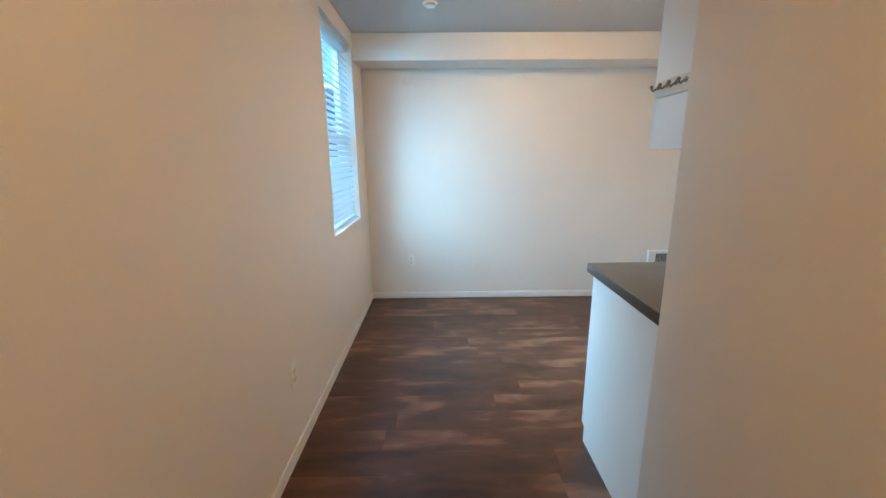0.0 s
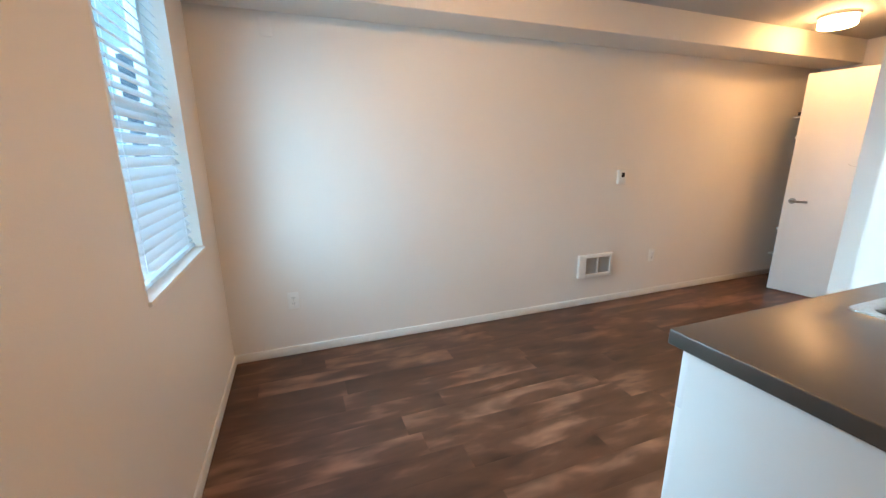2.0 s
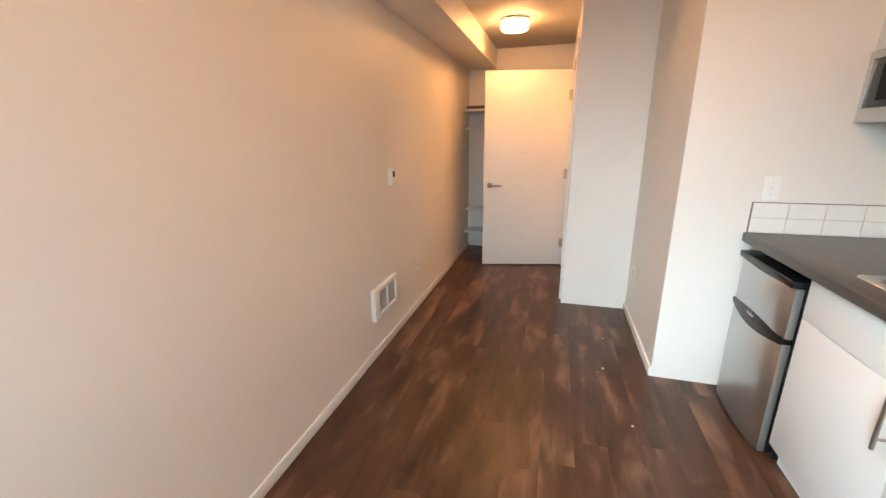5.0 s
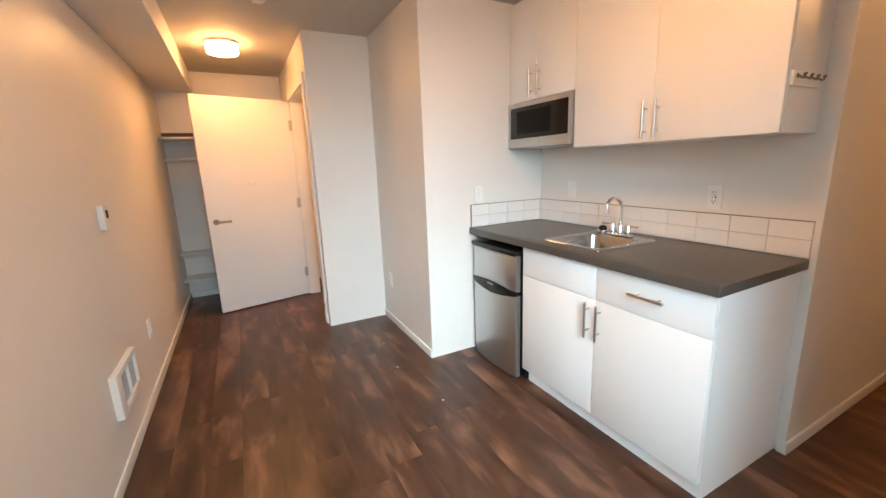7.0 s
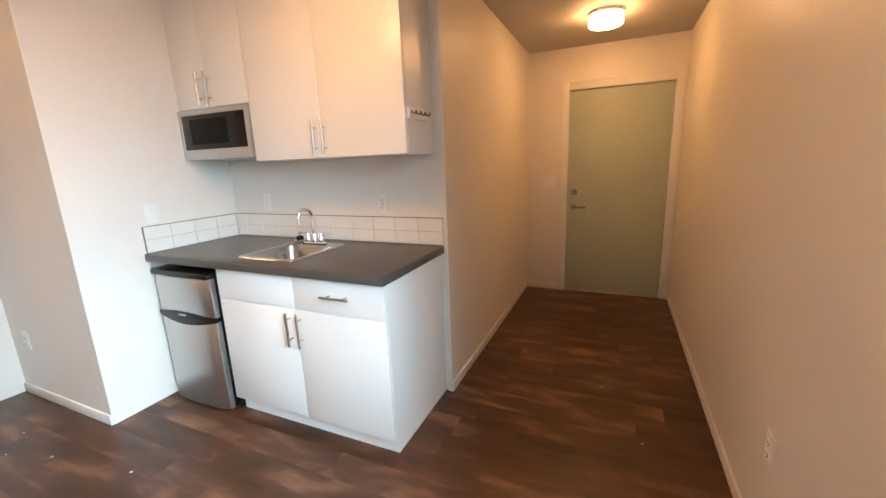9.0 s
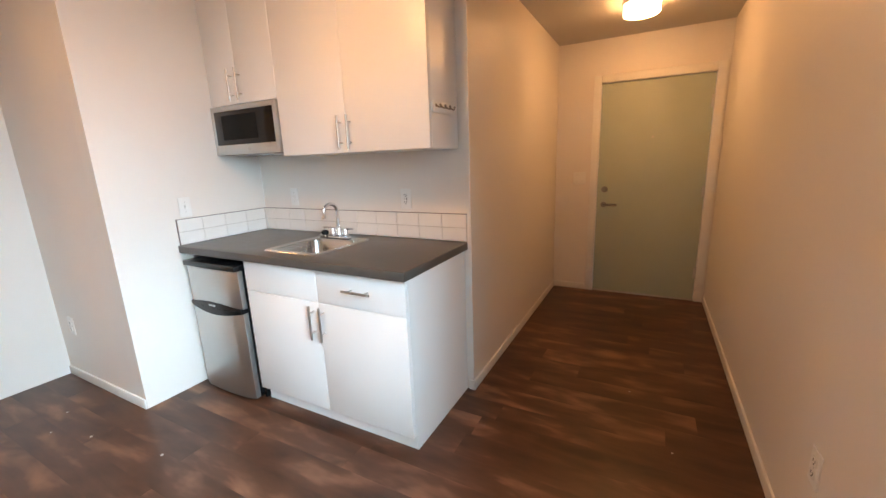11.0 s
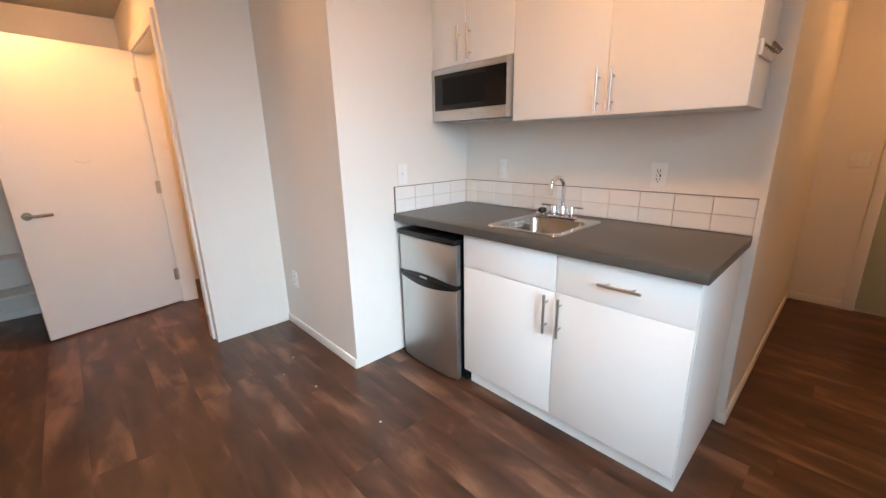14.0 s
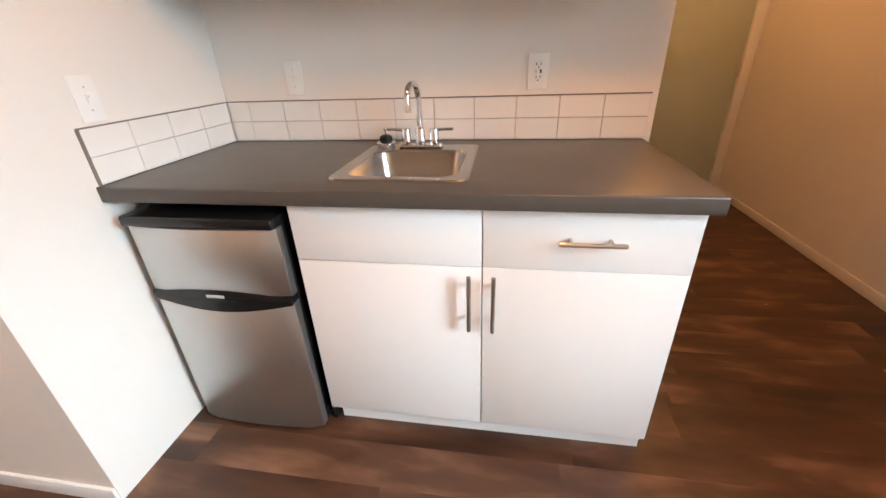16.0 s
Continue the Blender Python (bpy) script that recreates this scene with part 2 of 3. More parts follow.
# ---- plan ----
W, N, S, C = 0.672, 4.77, -0.06, 2.375      # west, north and south walls, ceiling
HALL, BACK, KEND = 2.035, 2.10, 3.69         # hall's east wall, kitchen's back and end walls
NOOK, JX, JY, END = 3.075, 4.675, 3.585, 6.35
WY0, WY1, WZ0, WZ1 = 3.53, 4.39, 0.88, 2.27  # window opening
T = 0.15

bm = bmesh.new()
box(bm, W - T, W, S - T, WY0, 0, C)
box(bm, W - T, W, WY1, N + T, 0, C)
box(bm, W - T, W, WY0, WY1, 0, WZ0)
box(bm, W - T, W, WY0, WY1, WZ1, C)
solid("wall_west", bm, PAINT, "greige painted wall with a window opening", "wall", kind="structure")
solid("wall_north", slab(W, END + T, N, N + T, 0, C), PAINT, "long greige painted wall below a dropped soffit", "wall", kind="structure")
solid("wall_soffit", slab(W, END, 4.445, N, 2.168, C, bevel=0.004), PAINT, "boxed greige soffit along the ceiling", "soffit", kind="structure")
DX0, DX1, DZ = 0.745, 1.648, 2.005
bm = bmesh.new()
box(bm, W, DX0, S - T, S, 0, C)
box(bm, DX1, HALL, S - T, S, 0, C)
box(bm, DX0, DX1, S - T, S, DZ, C)
solid("wall_south", bm, PAINT, "greige painted wall round the entry door", "wall", kind="structure")
solid("wall_hall_east", slab(HALL, HALL + 0.12, S - T, BACK, 0, C), PAINT, "greige painted hallway wall with a rounded corner", "wall", kind="structure")
solid("wall_kitchen_back", slab(HALL + 0.12, KEND + 0.1, BACK - 0.12, BACK, 0, C), PAINT, "greige painted wall behind the kitchenette", "wall", kind="structure")
solid("wall_kitchen_end", slab(KEND, KEND + 0.1, BACK, NOOK, 0, C), PAINT, "pale painted wall end beside the refrigerator", "wall", kind="structure")
solid("wall_nook", slab(KEND + 0.1, JX, NOOK - 0.1, NOOK, 0, C), PAINT, "painted back wall of the shallow nook", "wall", kind="structure")
solid("wall_bath_west", slab(JX, JX + 0.1, NOOK - 0.1, JY, 0, C), PAINT, "pale painted wall corner beside the bathroom door", "wall", kind="structure")
BX0, BX1, BZ = 4.815, 5.75, 2.035
bm = bmesh.new()
box(bm, JX + 0.1, BX0, JY - 0.11, JY, 0, C)
box(bm, BX1, END, JY - 0.11, JY, 0, C)
box(bm, BX0, BX1, JY - 0.11, JY, BZ, C)
solid("wall_bath_north", bm, PAINT, "painted wall with the bathroom doorway", "wall", kind="structure")
solid("wall_east", slab(END, END + T, 1.85, N, 0, C), PAINT, "painted wall behind the closet shelves", "wall", kind="structure")
solid("wall_bath_south", slab(JX, END, 1.85, 1.95, 0, C), PAINT, "plain bathroom wall", "wall", kind="structure")
solid("wall_bath_inner", slab(JX, JX + 0.1, 1.95, NOOK - 0.1, 0, C), PAINT, "plain bathroom side wall", "wall", kind="structure")
solid("ceiling", slab(W - T, END + T, S - T, N + T, C, C + 0.12), CEIL, "flat off-white ceiling with its dimness put into the paint", "ceiling", kind="structure")
floor = solid("floor", slab(W - T, END + T, S - T, N + T, -0.12, -0.006), SUB, "dark brown wood-look plank floor", "floor", kind="structure")


def baseboard(x0, x1, y0, y1):
    h = 0.062
    b = slab(x0, x1, y0, y1, 0.0, h, bevel=0.003)
    solid("baseboard", b, TRIM, "white painted flat baseboard", "baseboard", kind="structure", smooth=True)


B = 0.011
baseboard(W, W + B, S + B, N - B)
baseboard(W, END - 0.02, N - B, N)
baseboard(HALL - B, HALL, S + B, BACK + B)
baseboard(HALL, HALL + 0.028, BACK, BACK + B)
baseboard(1.712, HALL - B, S, S + B)
baseboard(KEND + 0.002, JX - 0.002, NOOK, NOOK + B)
baseboard(END - B, END, JY + 0.02, N - B)


# ---- window ----
win = thing("window_1", Matrix.Translation((W - 0.1, (WY0 + WY1) / 2, WZ0)), "white vinyl window with white reveal and sill", "window", kind="structure")
bm = bmesh.new()
for a in ((WY0, WY0 + 0.045, WZ0, WZ1), (WY1 - 0.045, WY1, WZ0, WZ1), (WY0 + 0.045, WY1 - 0.045, WZ0, WZ0 + 0.05), (WY0 + 0.045, WY1 - 0.045, WZ1 - 0.05, WZ1)):
    box(bm, W - 0.148, W - 0.1, *a, bevel=0.004)
part("window_frame", bm, VINYL, win)
zm = 1.56
part("meeting_rail", slab(W - 0.14, W - 0.108, WY0 + 0.045, WY1 - 0.045, zm - 0.025, zm + 0.025, bevel=0.004), VINYL, win)
for z0, z1 in ((WZ0 + 0.05, zm - 0.025), (zm + 0.025, WZ1 - 0.05)):
    p = part("pane", slab(W - 0.126, W - 0.123, WY0 + 0.045, WY1 - 0.045, z0, z1), PANE, win, "clear glass pane", smooth=False)
    p.visible_shadow = False
part("window_sill", slab(W - 0.1, W + 0.012, WY0 + 0.001, WY1 - 0.001, WZ0 - 0.002, WZ0 + 0.018, bevel=0.003), TRIM, win, "white painted sill")
bm = bmesh.new()
box(bm, W - 0.1, W + 0.001, WY0, WY0 + 0.006, WZ0 + 0.018, WZ1 - 0.006)
box(bm, W - 0.1, W + 0.001, WY1 - 0.006, WY1, WZ0 + 0.018, WZ1 - 0.006)
box(bm, W - 0.1, W + 0.001, WY0, WY1, WZ1 - 0.006, WZ1)
part("reveal", bm, TRIM, win, "white painted window reveal", smooth=False)

# horizontal blind inside the reveal
blind = thing("window_blind", Matrix.Translation((W - 0.055, (WY0 + WY1) / 2, WZ0 + 0.02)), "white horizontal slat blind hanging half open in the window", "blind")
y0, y1 = WY0 + 0.012, WY1 - 0.012
part("headrail", slab(W - 0.085, W - 0.03, y0, y1, WZ1 - 0.055, WZ1 - 0.008, bevel=0.004), SLAT, blind)
part("bottom_rail", slab(W - 0.08, W - 0.032, y0, y1, WZ0 + 0.026, WZ0 + 0.044, bevel=0.004), SLAT, blind)
pitch = 0.043
count = int((WZ1 - 0.07 - (WZ0 + 0.075)) / pitch)
slat_mesh = None
for i in range(count + 1):
    z = WZ0 + 0.075 + i * pitch
    if slat_mesh is None:
        bm = bmesh.new()
        tilt = radians(47)
        steps = 4
        prev = None
        w = 0.05
        for k in range(steps + 1):
            u = (k / steps - 0.5) * w
            crown = 0.003 * (1 - (2 * u / w) ** 2)
            px, pz = u * math.cos(tilt) + crown * math.sin(tilt), -u * math.sin(tilt) + crown * math.cos(tilt)
            ring = [bm.verts.new((W - 0.056 + px, yy, z + pz + dz)) for yy, dz in ((y0, 0), (y1, 0), (y1, 0.0022), (y0, 0.0022))]
            if prev:
                for a in range(4):
                    bm.faces.new((prev[a], prev[(a + 1) % 4], ring[(a + 1) % 4], ring[a]))
            else:
                bm.faces.new(ring)
            prev = ring
        bm.faces.new(list(reversed(prev)))
        first = part("slat", bm, SLAT, blind)
        slat_mesh = first.data
        base = first.matrix_basis.copy()
    else:
        ob = new("slat", slat_mesh)
        ob.parent = blind
        ob.matrix_basis = Matrix.Translation((0, 0, i * pitch)) @ base
for yy in (y0 + 0.13, y1 - 0.13):
    part("ladder_cord", tube(bmesh.new(), [(W - 0.029, yy, WZ0 + 0.04), (W - 0.029, yy, WZ1 - 0.05)], 0.0012, 6), SLAT, blind)
part("tilt_wand", tube(bmesh.new(), [(W - 0.022, y0 + 0.07, 1.45), (W - 0.024, y0 + 0.07, WZ1 - 0.05)], 0.004, 8), VINYL, blind)

# outdoors beyond the window
solid("backdrop", slab(-14.2, -14.0, -24, 30, -4, 40), SKYG, "pale overcast sky", "sky", kind="structure")
solid("ground", slab(-14.0, W - T - 0.02, -24, 30, -3.2, -3.0), FACADE, "pale courtyard ground below the window", "ground", kind="structure")
house = thing("apartment_building", Matrix.Translation((-1.0, 9.5, -3.0)), "blue-sided neighbouring building with white framed windows", "building")
part("wall", slab(-3.2, 2.4, 8.6, 12.0, -3.0, 8.5), FACADE, house, smooth=False)
part("roof", slab(-3.5, 2.7, 8.3, 12.2, 8.5, 8.7, bevel=0.02), VINYL, house)
# Not a known building: added to block light from the low sky.
row = thing("apartment_building", Matrix.Translation((-9.0, 3.0, -3.0)), "low blue-sided building added to block the low sky", "building")
part("wall", slab(-9.6, -8.4, 1.2, 16, -3.0, 3.9), FACADE, row, smooth=False)
part("roof", slab(-9.8, -8.2, 1.21, 16.1, 3.9, 4.02, bevel=0.02), VINYL, row)
for wx in (-2.6, -0.9, 0.8):
    for wz in (-1.4, 1.2, 3.8, 6.2):
        wdw = part("window", slab(wx, wx + 1.0, 8.54, 8.62, wz, wz + 1.5, bevel=0.01), VINYL, house)
        part("pane", slab(wx + 0.08, wx + 0.92, 8.53, 8.545, wz + 0.08, wz + 0.72), NGLASS, wdw, smooth=False)
        part("pane", slab(wx + 0.08, wx + 0.92, 8.53, 8.545, wz + 0.78, wz + 1.42), NGLASS, wdw, smooth=False)


# ---- doors ----
def lever(parent, x, y, z, out, along, mat, local):
    """A lever handle: a rose, a neck out of the door and a lever along it. out and along are unit vectors."""
    p, o, a = Vector((x, y, z)), Vector(out), Vector(along)
    h = rod(bmesh.new(), p, p + o * 0.01, 0.027, sides=24)
    tube(h, [p, p + o * 0.03, p + o * 0.045 + a * 0.006, p + o * 0.05 + a * 0.02, p + o * 0.05 + a * 0.12], 0.0105, 12)
    return part("door_handle", h, mat, parent, "brushed metal lever handle", local=local)


ed = thing("door_1", Matrix.Translation(((DX0 + DX1) / 2, S - 0.03, 0)), "closed sage green painted flush entry door", "door", kind="structure")
part("leaf", slab(DX0 + 0.012, DX1 - 0.012, S - 0.055, S - 0.012, 0.012, DZ - 0.012, bevel=0.003), SAGE, ed)
bm = bmesh.new()
box(bm, DX0 - 0.058, DX0 + 0.008, S - 0.1, S + 0.016, 0, DZ + 0.062, bevel=0.004)
box(bm, DX1 - 0.008, DX1 + 0.058, S - 0.1, S + 0.016, 0, DZ + 0.062, bevel=0.004)
box(bm, DX0 + 0.008, DX1 - 0.008, S - 0.1, S + 0.016, DZ - 0.008, DZ + 0.062, bevel=0.004)
part("door_frame", bm, TRIM, ed, "white painted door casing")
part("threshold", slab(DX0, DX1, S - 0.1, S + 0.005, 0.001, 0.012, bevel=0.003), STEELH, ed)
lever(ed, 1.572, S - 0.012, 0.882, (0, 1, 0), (-1, 0, 0), DOORM, False)
bm = rod(bmesh.new(), (1.572, S - 0.012, 1.028), (1.572, S + 0.004, 1.028), 0.03, 0.026, sides=24)
box(bm, 1.566, 1.578, S + 0.004, S + 0.02, 1.012, 1.044, bevel=0.002)
part("deadbolt", bm, DOORM, ed, "brushed metal deadbolt thumb turn")
part("peephole", rod(bmesh.new(), (1.19, S - 0.014, 1.5), (1.19, S - 0.006, 1.5), 0.009), STEELH, ed)
for z in (1.765, 1.01, 0.265):
    bm = slab(DX0 + 0.004, DX0 + 0.03, S - 0.014, S - 0.006, z - 0.05, z + 0.05, bevel=0.001)
    rod(bm, (DX0 + 0.01, S - 0.002, z - 0.052), (DX0 + 0.01, S - 0.002, z + 0.052), 0.007)
    part("hinge", bm, STEELH, ed)

# bathroom door, swung out into the passage
hx, hy, fx, fy = 5.742, JY + 0.004, 5.546, 4.435
ang = math.degrees(math.atan2(fy - hy, fx - hx))
DW = math.hypot(fx - hx, fy - hy)
bd = thing("door_2", pose(hx, hy, 0.012, 0, 0, ang), "open off-white painted flush bathroom door", "door", kind="structure")
part("leaf", slab(0.004, DW, -0.036, 0, 0, 2.015, bevel=0.003), DOORP, bd, local=True)
# the leaf's left face (+y in its own axes) looks west into the room
lever(bd, DW - 0.065, 0.0, 0.885, (0, 1, 0), (-1, 0, 0), DOORM, True)
lever(bd, DW - 0.065, -0.036, 0.885, (0, -1, 0), (-1, 0, 0), STEELH, True)
SCUFF = material("scuff_mark", (0.5, 0.46, 0.42), 0.6)
part("scuff", tube(bmesh.new(), [(0.40 + 0.012 * k, 0.0006, 1.235 - 0.022 * math.sin(math.pi * min(1, k / 7))) for k in range(8)], 0.0014, 6), SCUFF, bd, "faint curved scuff mark", local=True)
part("latch_plate", slab(DW - 0.001, DW + 0.001, -0.03, -0.006, 0.855, 0.915), STEELH, bd, local=True)
for z in (0.25, 1.0, 1.78):
    bm = rod(bmesh.new(), (0.0, 0.007, z - 0.05), (0.0, 0.007, z + 0.05), 0.007)
    box(bm, 0.004, 0.03, -0.001, 0.002, z - 0.05, z + 0.05)
    part("hinge", bm, STEELH, bd, local=True)
bm = bmesh.new()
box(bm, JX + 0.075, BX0 + 0.012, JY, JY + 0.016, 0, BZ + 0.06, bevel=0.004)
box(bm, BX1 - 0.004, BX1 + 0.06, JY, JY + 0.012, 0, BZ + 0.06, bevel=0.004)
box(bm, BX0 + 0.012, BX1 - 0.004, JY, JY + 0.016, BZ - 0.012, BZ + 0.06, bevel=0.004)
box(bm, BX0, BX0 + 0.018, JY - 0.11, JY, 0, BZ - 0.018)
box(bm, BX1 - 0.018, BX1, JY - 0.11, JY, 0, BZ - 0.018)
box(bm, BX0, BX1, JY - 0.11, JY, BZ - 0.018, BZ)
solid("door_frame", bm, TRIM, "white painted bathroom door casing and jamb", "door frame", kind="structure")


# ---- ceiling lamps and sensors ----
def ceiling_lamp(x, y, diffuser=LAMP):
    lamp = thing("ceiling_light", Matrix.Translation((x, y, C)), "lit round frosted flush ceiling light", "ceiling light", "ceiling lights")
    part("base", lathe(bmesh.new(), (x, y, C), [(0.126, 0), (0.128, -0.012), (0.125, -0.0235), (0.1, -0.0235)]), STEELH, lamp)
    part("diffuser", lathe(bmesh.new(), (x, y, C), [(0.08, -0.022), (0.113, -0.024), (0.116, -0.028), (0.116, -0.08), (0.108, -0.09), (0.06, -0.096), (0.01, -0.097)], 48), diffuser, lamp, "glowing frosted diffuser")
    return lamp


ceiling_lamp(5.19, 4.12, PASSAGE_LAMP)
ceiling_lamp(1.315, 0.77, HALL_LAMP)
ceiling_lamp(2.3, 3.33, ROOM_LAMP)
ceiling_lamp(5.4, 2.75)
for x, y in ((1.32, 3.83), (4.2, 3.9)):
    s = thing("sprinkler_cover", Matrix.Translation((x, y, C)), "small round white sprinkler cover on the ceiling", "sprinkler", "sprinkler covers")
    part("ring", lathe(bmesh.new(), (x, y, C), [(0.05, 0), (0.05, -0.004), (0.044, -0.008), (0.03, -0.008)]), WHITEP, s)
    part("cap", lathe(bmesh.new(), (x, y, C), [(0.03, -0.006), (0.036, -0.018), (0.034, -0.022), (0.01, -0.023)]), WHITEP, s)


# ---- wall plates ----
def wall_frame(x, y, z, facing):
    """Axes for a plate: its own x to the right, y out of the wall, z up."""
    rz = {"n": 0, "w": 90, "s": 180, "e": -90}[facing]
    return pose(x, y, z, 0, 0, rz)


def plate_base(name, m, w, h, label, category, group):
    th = thing(name, m, label, category, group)
    part("cover_plate", slab(-w / 2, w / 2, 0, 0.006, -h / 2, h / 2, bevel=0.0025), WHITEP, th, local=True)
    return th


def outlet(m, label, usb=False):
    th = plate_base("wall_outlet", m, 0.072, 0.118, label, "outlet", "wall outlets")
    if usb:
        part("face", slab(-0.017, 0.017, 0.006, 0.009, -0.034, 0.034, bevel=0.002), WHITEP, th, local=True)
    for zc in (-0.0205, 0.0205):
        if not usb:
            part("socket", slab(-0.0165, 0.0165, 0.006, 0.0085, zc - 0.014, zc + 0.014, bevel=0.004), WHITEP, th, local=True)
        y = 0.0092 if usb else 0.0087
        bm = bmesh.new()
        for xx in (-0.007, 0.007):
            box(bm, xx - 0.0013, xx + 0.0013, y - 0.001, y + 0.0004, zc - 0.002, zc + 0.008)
        rod(bm, (0, y - 0.001, zc - 0.008), (0, y + 0.0004, zc - 0.008), 0.0028, sides=12)
        part("slots", bm, BLACKM, th, local=True)
    if usb:
        part("usb_port", slab(-0.011, -0.005, 0.0085, 0.0098, -0.006, 0.006), BLACKM, th, local=True)
        part("button", slab(0.006, 0.01, 0.0085, 0.01, -0.005, 0.005, bevel=0.001), GRILLE, th, local=True)
    else:
        part("screw", rod(bmesh.new(), (0, 0.006, 0), (0, 0.0076, 0), 0.003), STEELH, th, local=True)
    return th


def switch(m, label, gangs=1):
    w = 0.072 + 0.046 * (gangs - 1)
    th = plate_base("light_switch", m, w, 0.118, label, "light switch", "light switches")
    for g in range(gangs):
        xc = (g - (gangs - 1) / 2) * 0.046
        bm = slab(xc - 0.005, xc + 0.005, 0.006, 0.0105, -0.012, 0.012, bevel=0.001)
        box(bm, xc - 0.0035, xc + 0.0035, 0.0105, 0.018, 0.001, 0.009, bevel=0.001)
        part("toggle", bm, WHITEP, th, local=True)
        for zc in (-0.03, 0.03):
            part("screw", rod(bmesh.new(), (xc, 0.006, zc), (xc, 0.0072, zc), 0.0028), STEELH, th, local=True)
    return th


outlet(wall_frame(1.075, N, 0.397, "s"), "white duplex outlet low on the long wall")
outlet(wall_frame(4.31, N, 0.394, "s"), "white duplex outlet low on the wall past the heater")
outlet(wall_frame(W, 2.645, 0.41, "e"), "white duplex outlet low on the hallway wall")
outlet(wall_frame(4.472, NOOK, 0.388, "n"), "white duplex outlet low in the nook")
outlet(wall_frame(2.447, BACK, 1.145, "n"), "white outlet with charging ports above the tile splash", usb=True)
switch(wall_frame(3.371, BACK, 1.147, "n"), "white toggle switch above the tile splash")
switch(wall_frame(KEND, 2.668, 1.137, "w"), "white toggle switch on the wall end above the tiles")
switch(wall_frame(1.805, S, 1.14, "n"), "white double toggle switch beside the entry door", 2)
pl = plate_base("blank_plate", wall_frame(1.08, N, 2.085, "s"), 0.072, 0.1, "blank painted cover plate high on the wall", "cover plate", "")
pl.children[0].data.materials[0] = PAINT

# thermostat and wall heater
th = thing("thermostat", wall_frame(3.832, N, 1.152, "s"), "small white wall thermostat with a dark display", "thermostat")
part("body", slab(-0.042, 0.042, 0, 0.028, -0.06, 0.06, bevel=0.006), WHITEP, th, local=True)
part("display", slab(-0.02, 0.014, 0.028, 0.0295, -0.004, 0.036, bevel=0.0006), BLACKM, th, local=True)
part("buttons", slab(-0.014, 0.014, 0.028, 0.031, -0.042, -0.022, bevel=0.002), WHITEP, th, local=True)
he = thing("wall_heater", wall_frame(3.625, N, 0.37, "s"), "white wall heater with two dark louvred grilles", "heater")
hw, hh = 0.185, 0.105
bm = bmesh.new()
for a in ((-hw, -hw + 0.03, -hh, hh), (hw - 0.075, hw, -hh, hh), (-hw + 0.03, hw - 0.075, hh - 0.03, hh), (-hw + 0.03, hw - 0.075, -hh, -hh + 0.03)):
    box(bm, a[0], a[1], 0, 0.03, a[2], a[3], bevel=0.004)
part("frame", bm, WHITEP, he, local=True)
xm = (-hw + 0.03 + hw - 0.075) / 2
part("mullion", slab(xm - 0.006, xm + 0.006, 0.002, 0.028, -hh + 0.03, hh - 0.03, bevel=0.002), WHITEP, he, local=True)
part("backing", slab(-hw + 0.03, hw - 0.075, 0.001, 0.006, -hh + 0.03, hh - 0.03), BLACKM, he, local=True)
for x0, x1 in ((-hw + 0.03, xm - 0.006), (xm + 0.006, hw - 0.075)):
    n = 9
    for k in range(n):
        xx = x0 + (k + 0.5) * (x1 - x0) / n
        part("louvre", slab(xx - 0.0016, xx + 0.0016, 0.006, 0.017, -hh + 0.03, hh - 0.03), GRILLE, he, local=True, smooth=False)


# ---- kitchenette ----
def bar_handle(parent, a, b, out, stand=0.032):
    """A round bar pull between a and b, on two posts."""
    a, b, o = Vector(a), Vector(b), Vector(out)
    d = (b - a).normalized()
    L = (b - a).length
    bm = rod(bmesh.new(), a + o * stand, b + o * stand, 0.006)
    for f in (0.2, 0.8):
        p = a + d * L * f
        rod(bm, p, p + o * stand, 0.0045)
    return part("handle", bm, STEELH, parent, "brushed metal bar handle")


FY = 2.718                       # front of the base cabinet's doors
CX0, CX1, CM = 2.075, 3.138, 2.6
base = thing("base_cabinet", Matrix.Translation(((CX0 + CX1) / 2, 2.4, 0)), "white laminate sink base cabinet with bar handles", "cabinet")
bm = slab(CX0 + 0.016, CX1, BACK + 0.004, FY - 0.02, 0.085, 0.74)
box(bm, CX0 + 0.016, CX1, FY - 0.045, FY - 0.02, 0.74, 0.864)
box(bm, CX0 + 0.016, CX1, BACK + 0.004, BACK + 0.02, 0.74, 0.864)
box(bm, CX1 - 0.016, CX1, BACK + 0.02, FY - 0.045, 0.74, 0.864)
part("body", bm, CAB, base, smooth=False)
bm = bmesh.new()
pts = [(BACK + 0.004, 0.0), (FY - 0.038, 0.0), (FY - 0.038, 0.082), (FY - 0.02, 0.082), (FY - 0.02, 0.864), (BACK + 0.004, 0.864)]
lo = [bm.verts.new((CX0, y, z)) for y, z in pts]
hi = [bm.verts.new((CX0 + 0.016, y, z)) for y, z in pts]
bm.faces.new(lo)
bm.faces.new(list(reversed(hi)))
for i in range(len(pts)):
    bm.faces.new((lo[i], lo[(i + 1) % 6], hi[(i + 1) % 6], hi[i]))
part("end_panel", bm, CAB, base, "white end panel with a toe notch", smooth=False)
part("toe_kick", slab(CX0 + 0.016, CX1 - 0.02, FY - 0.055, FY - 0.038, 0.0, 0.085), CAB, base, smooth=False)
g = 0.0018
ZS = 0.69
part("drawer_front", slab(CM + g, CX1 - g, FY - 0.019, FY, ZS + g, 0.858, bevel=0.0012), CAB, base, "plain false drawer front")
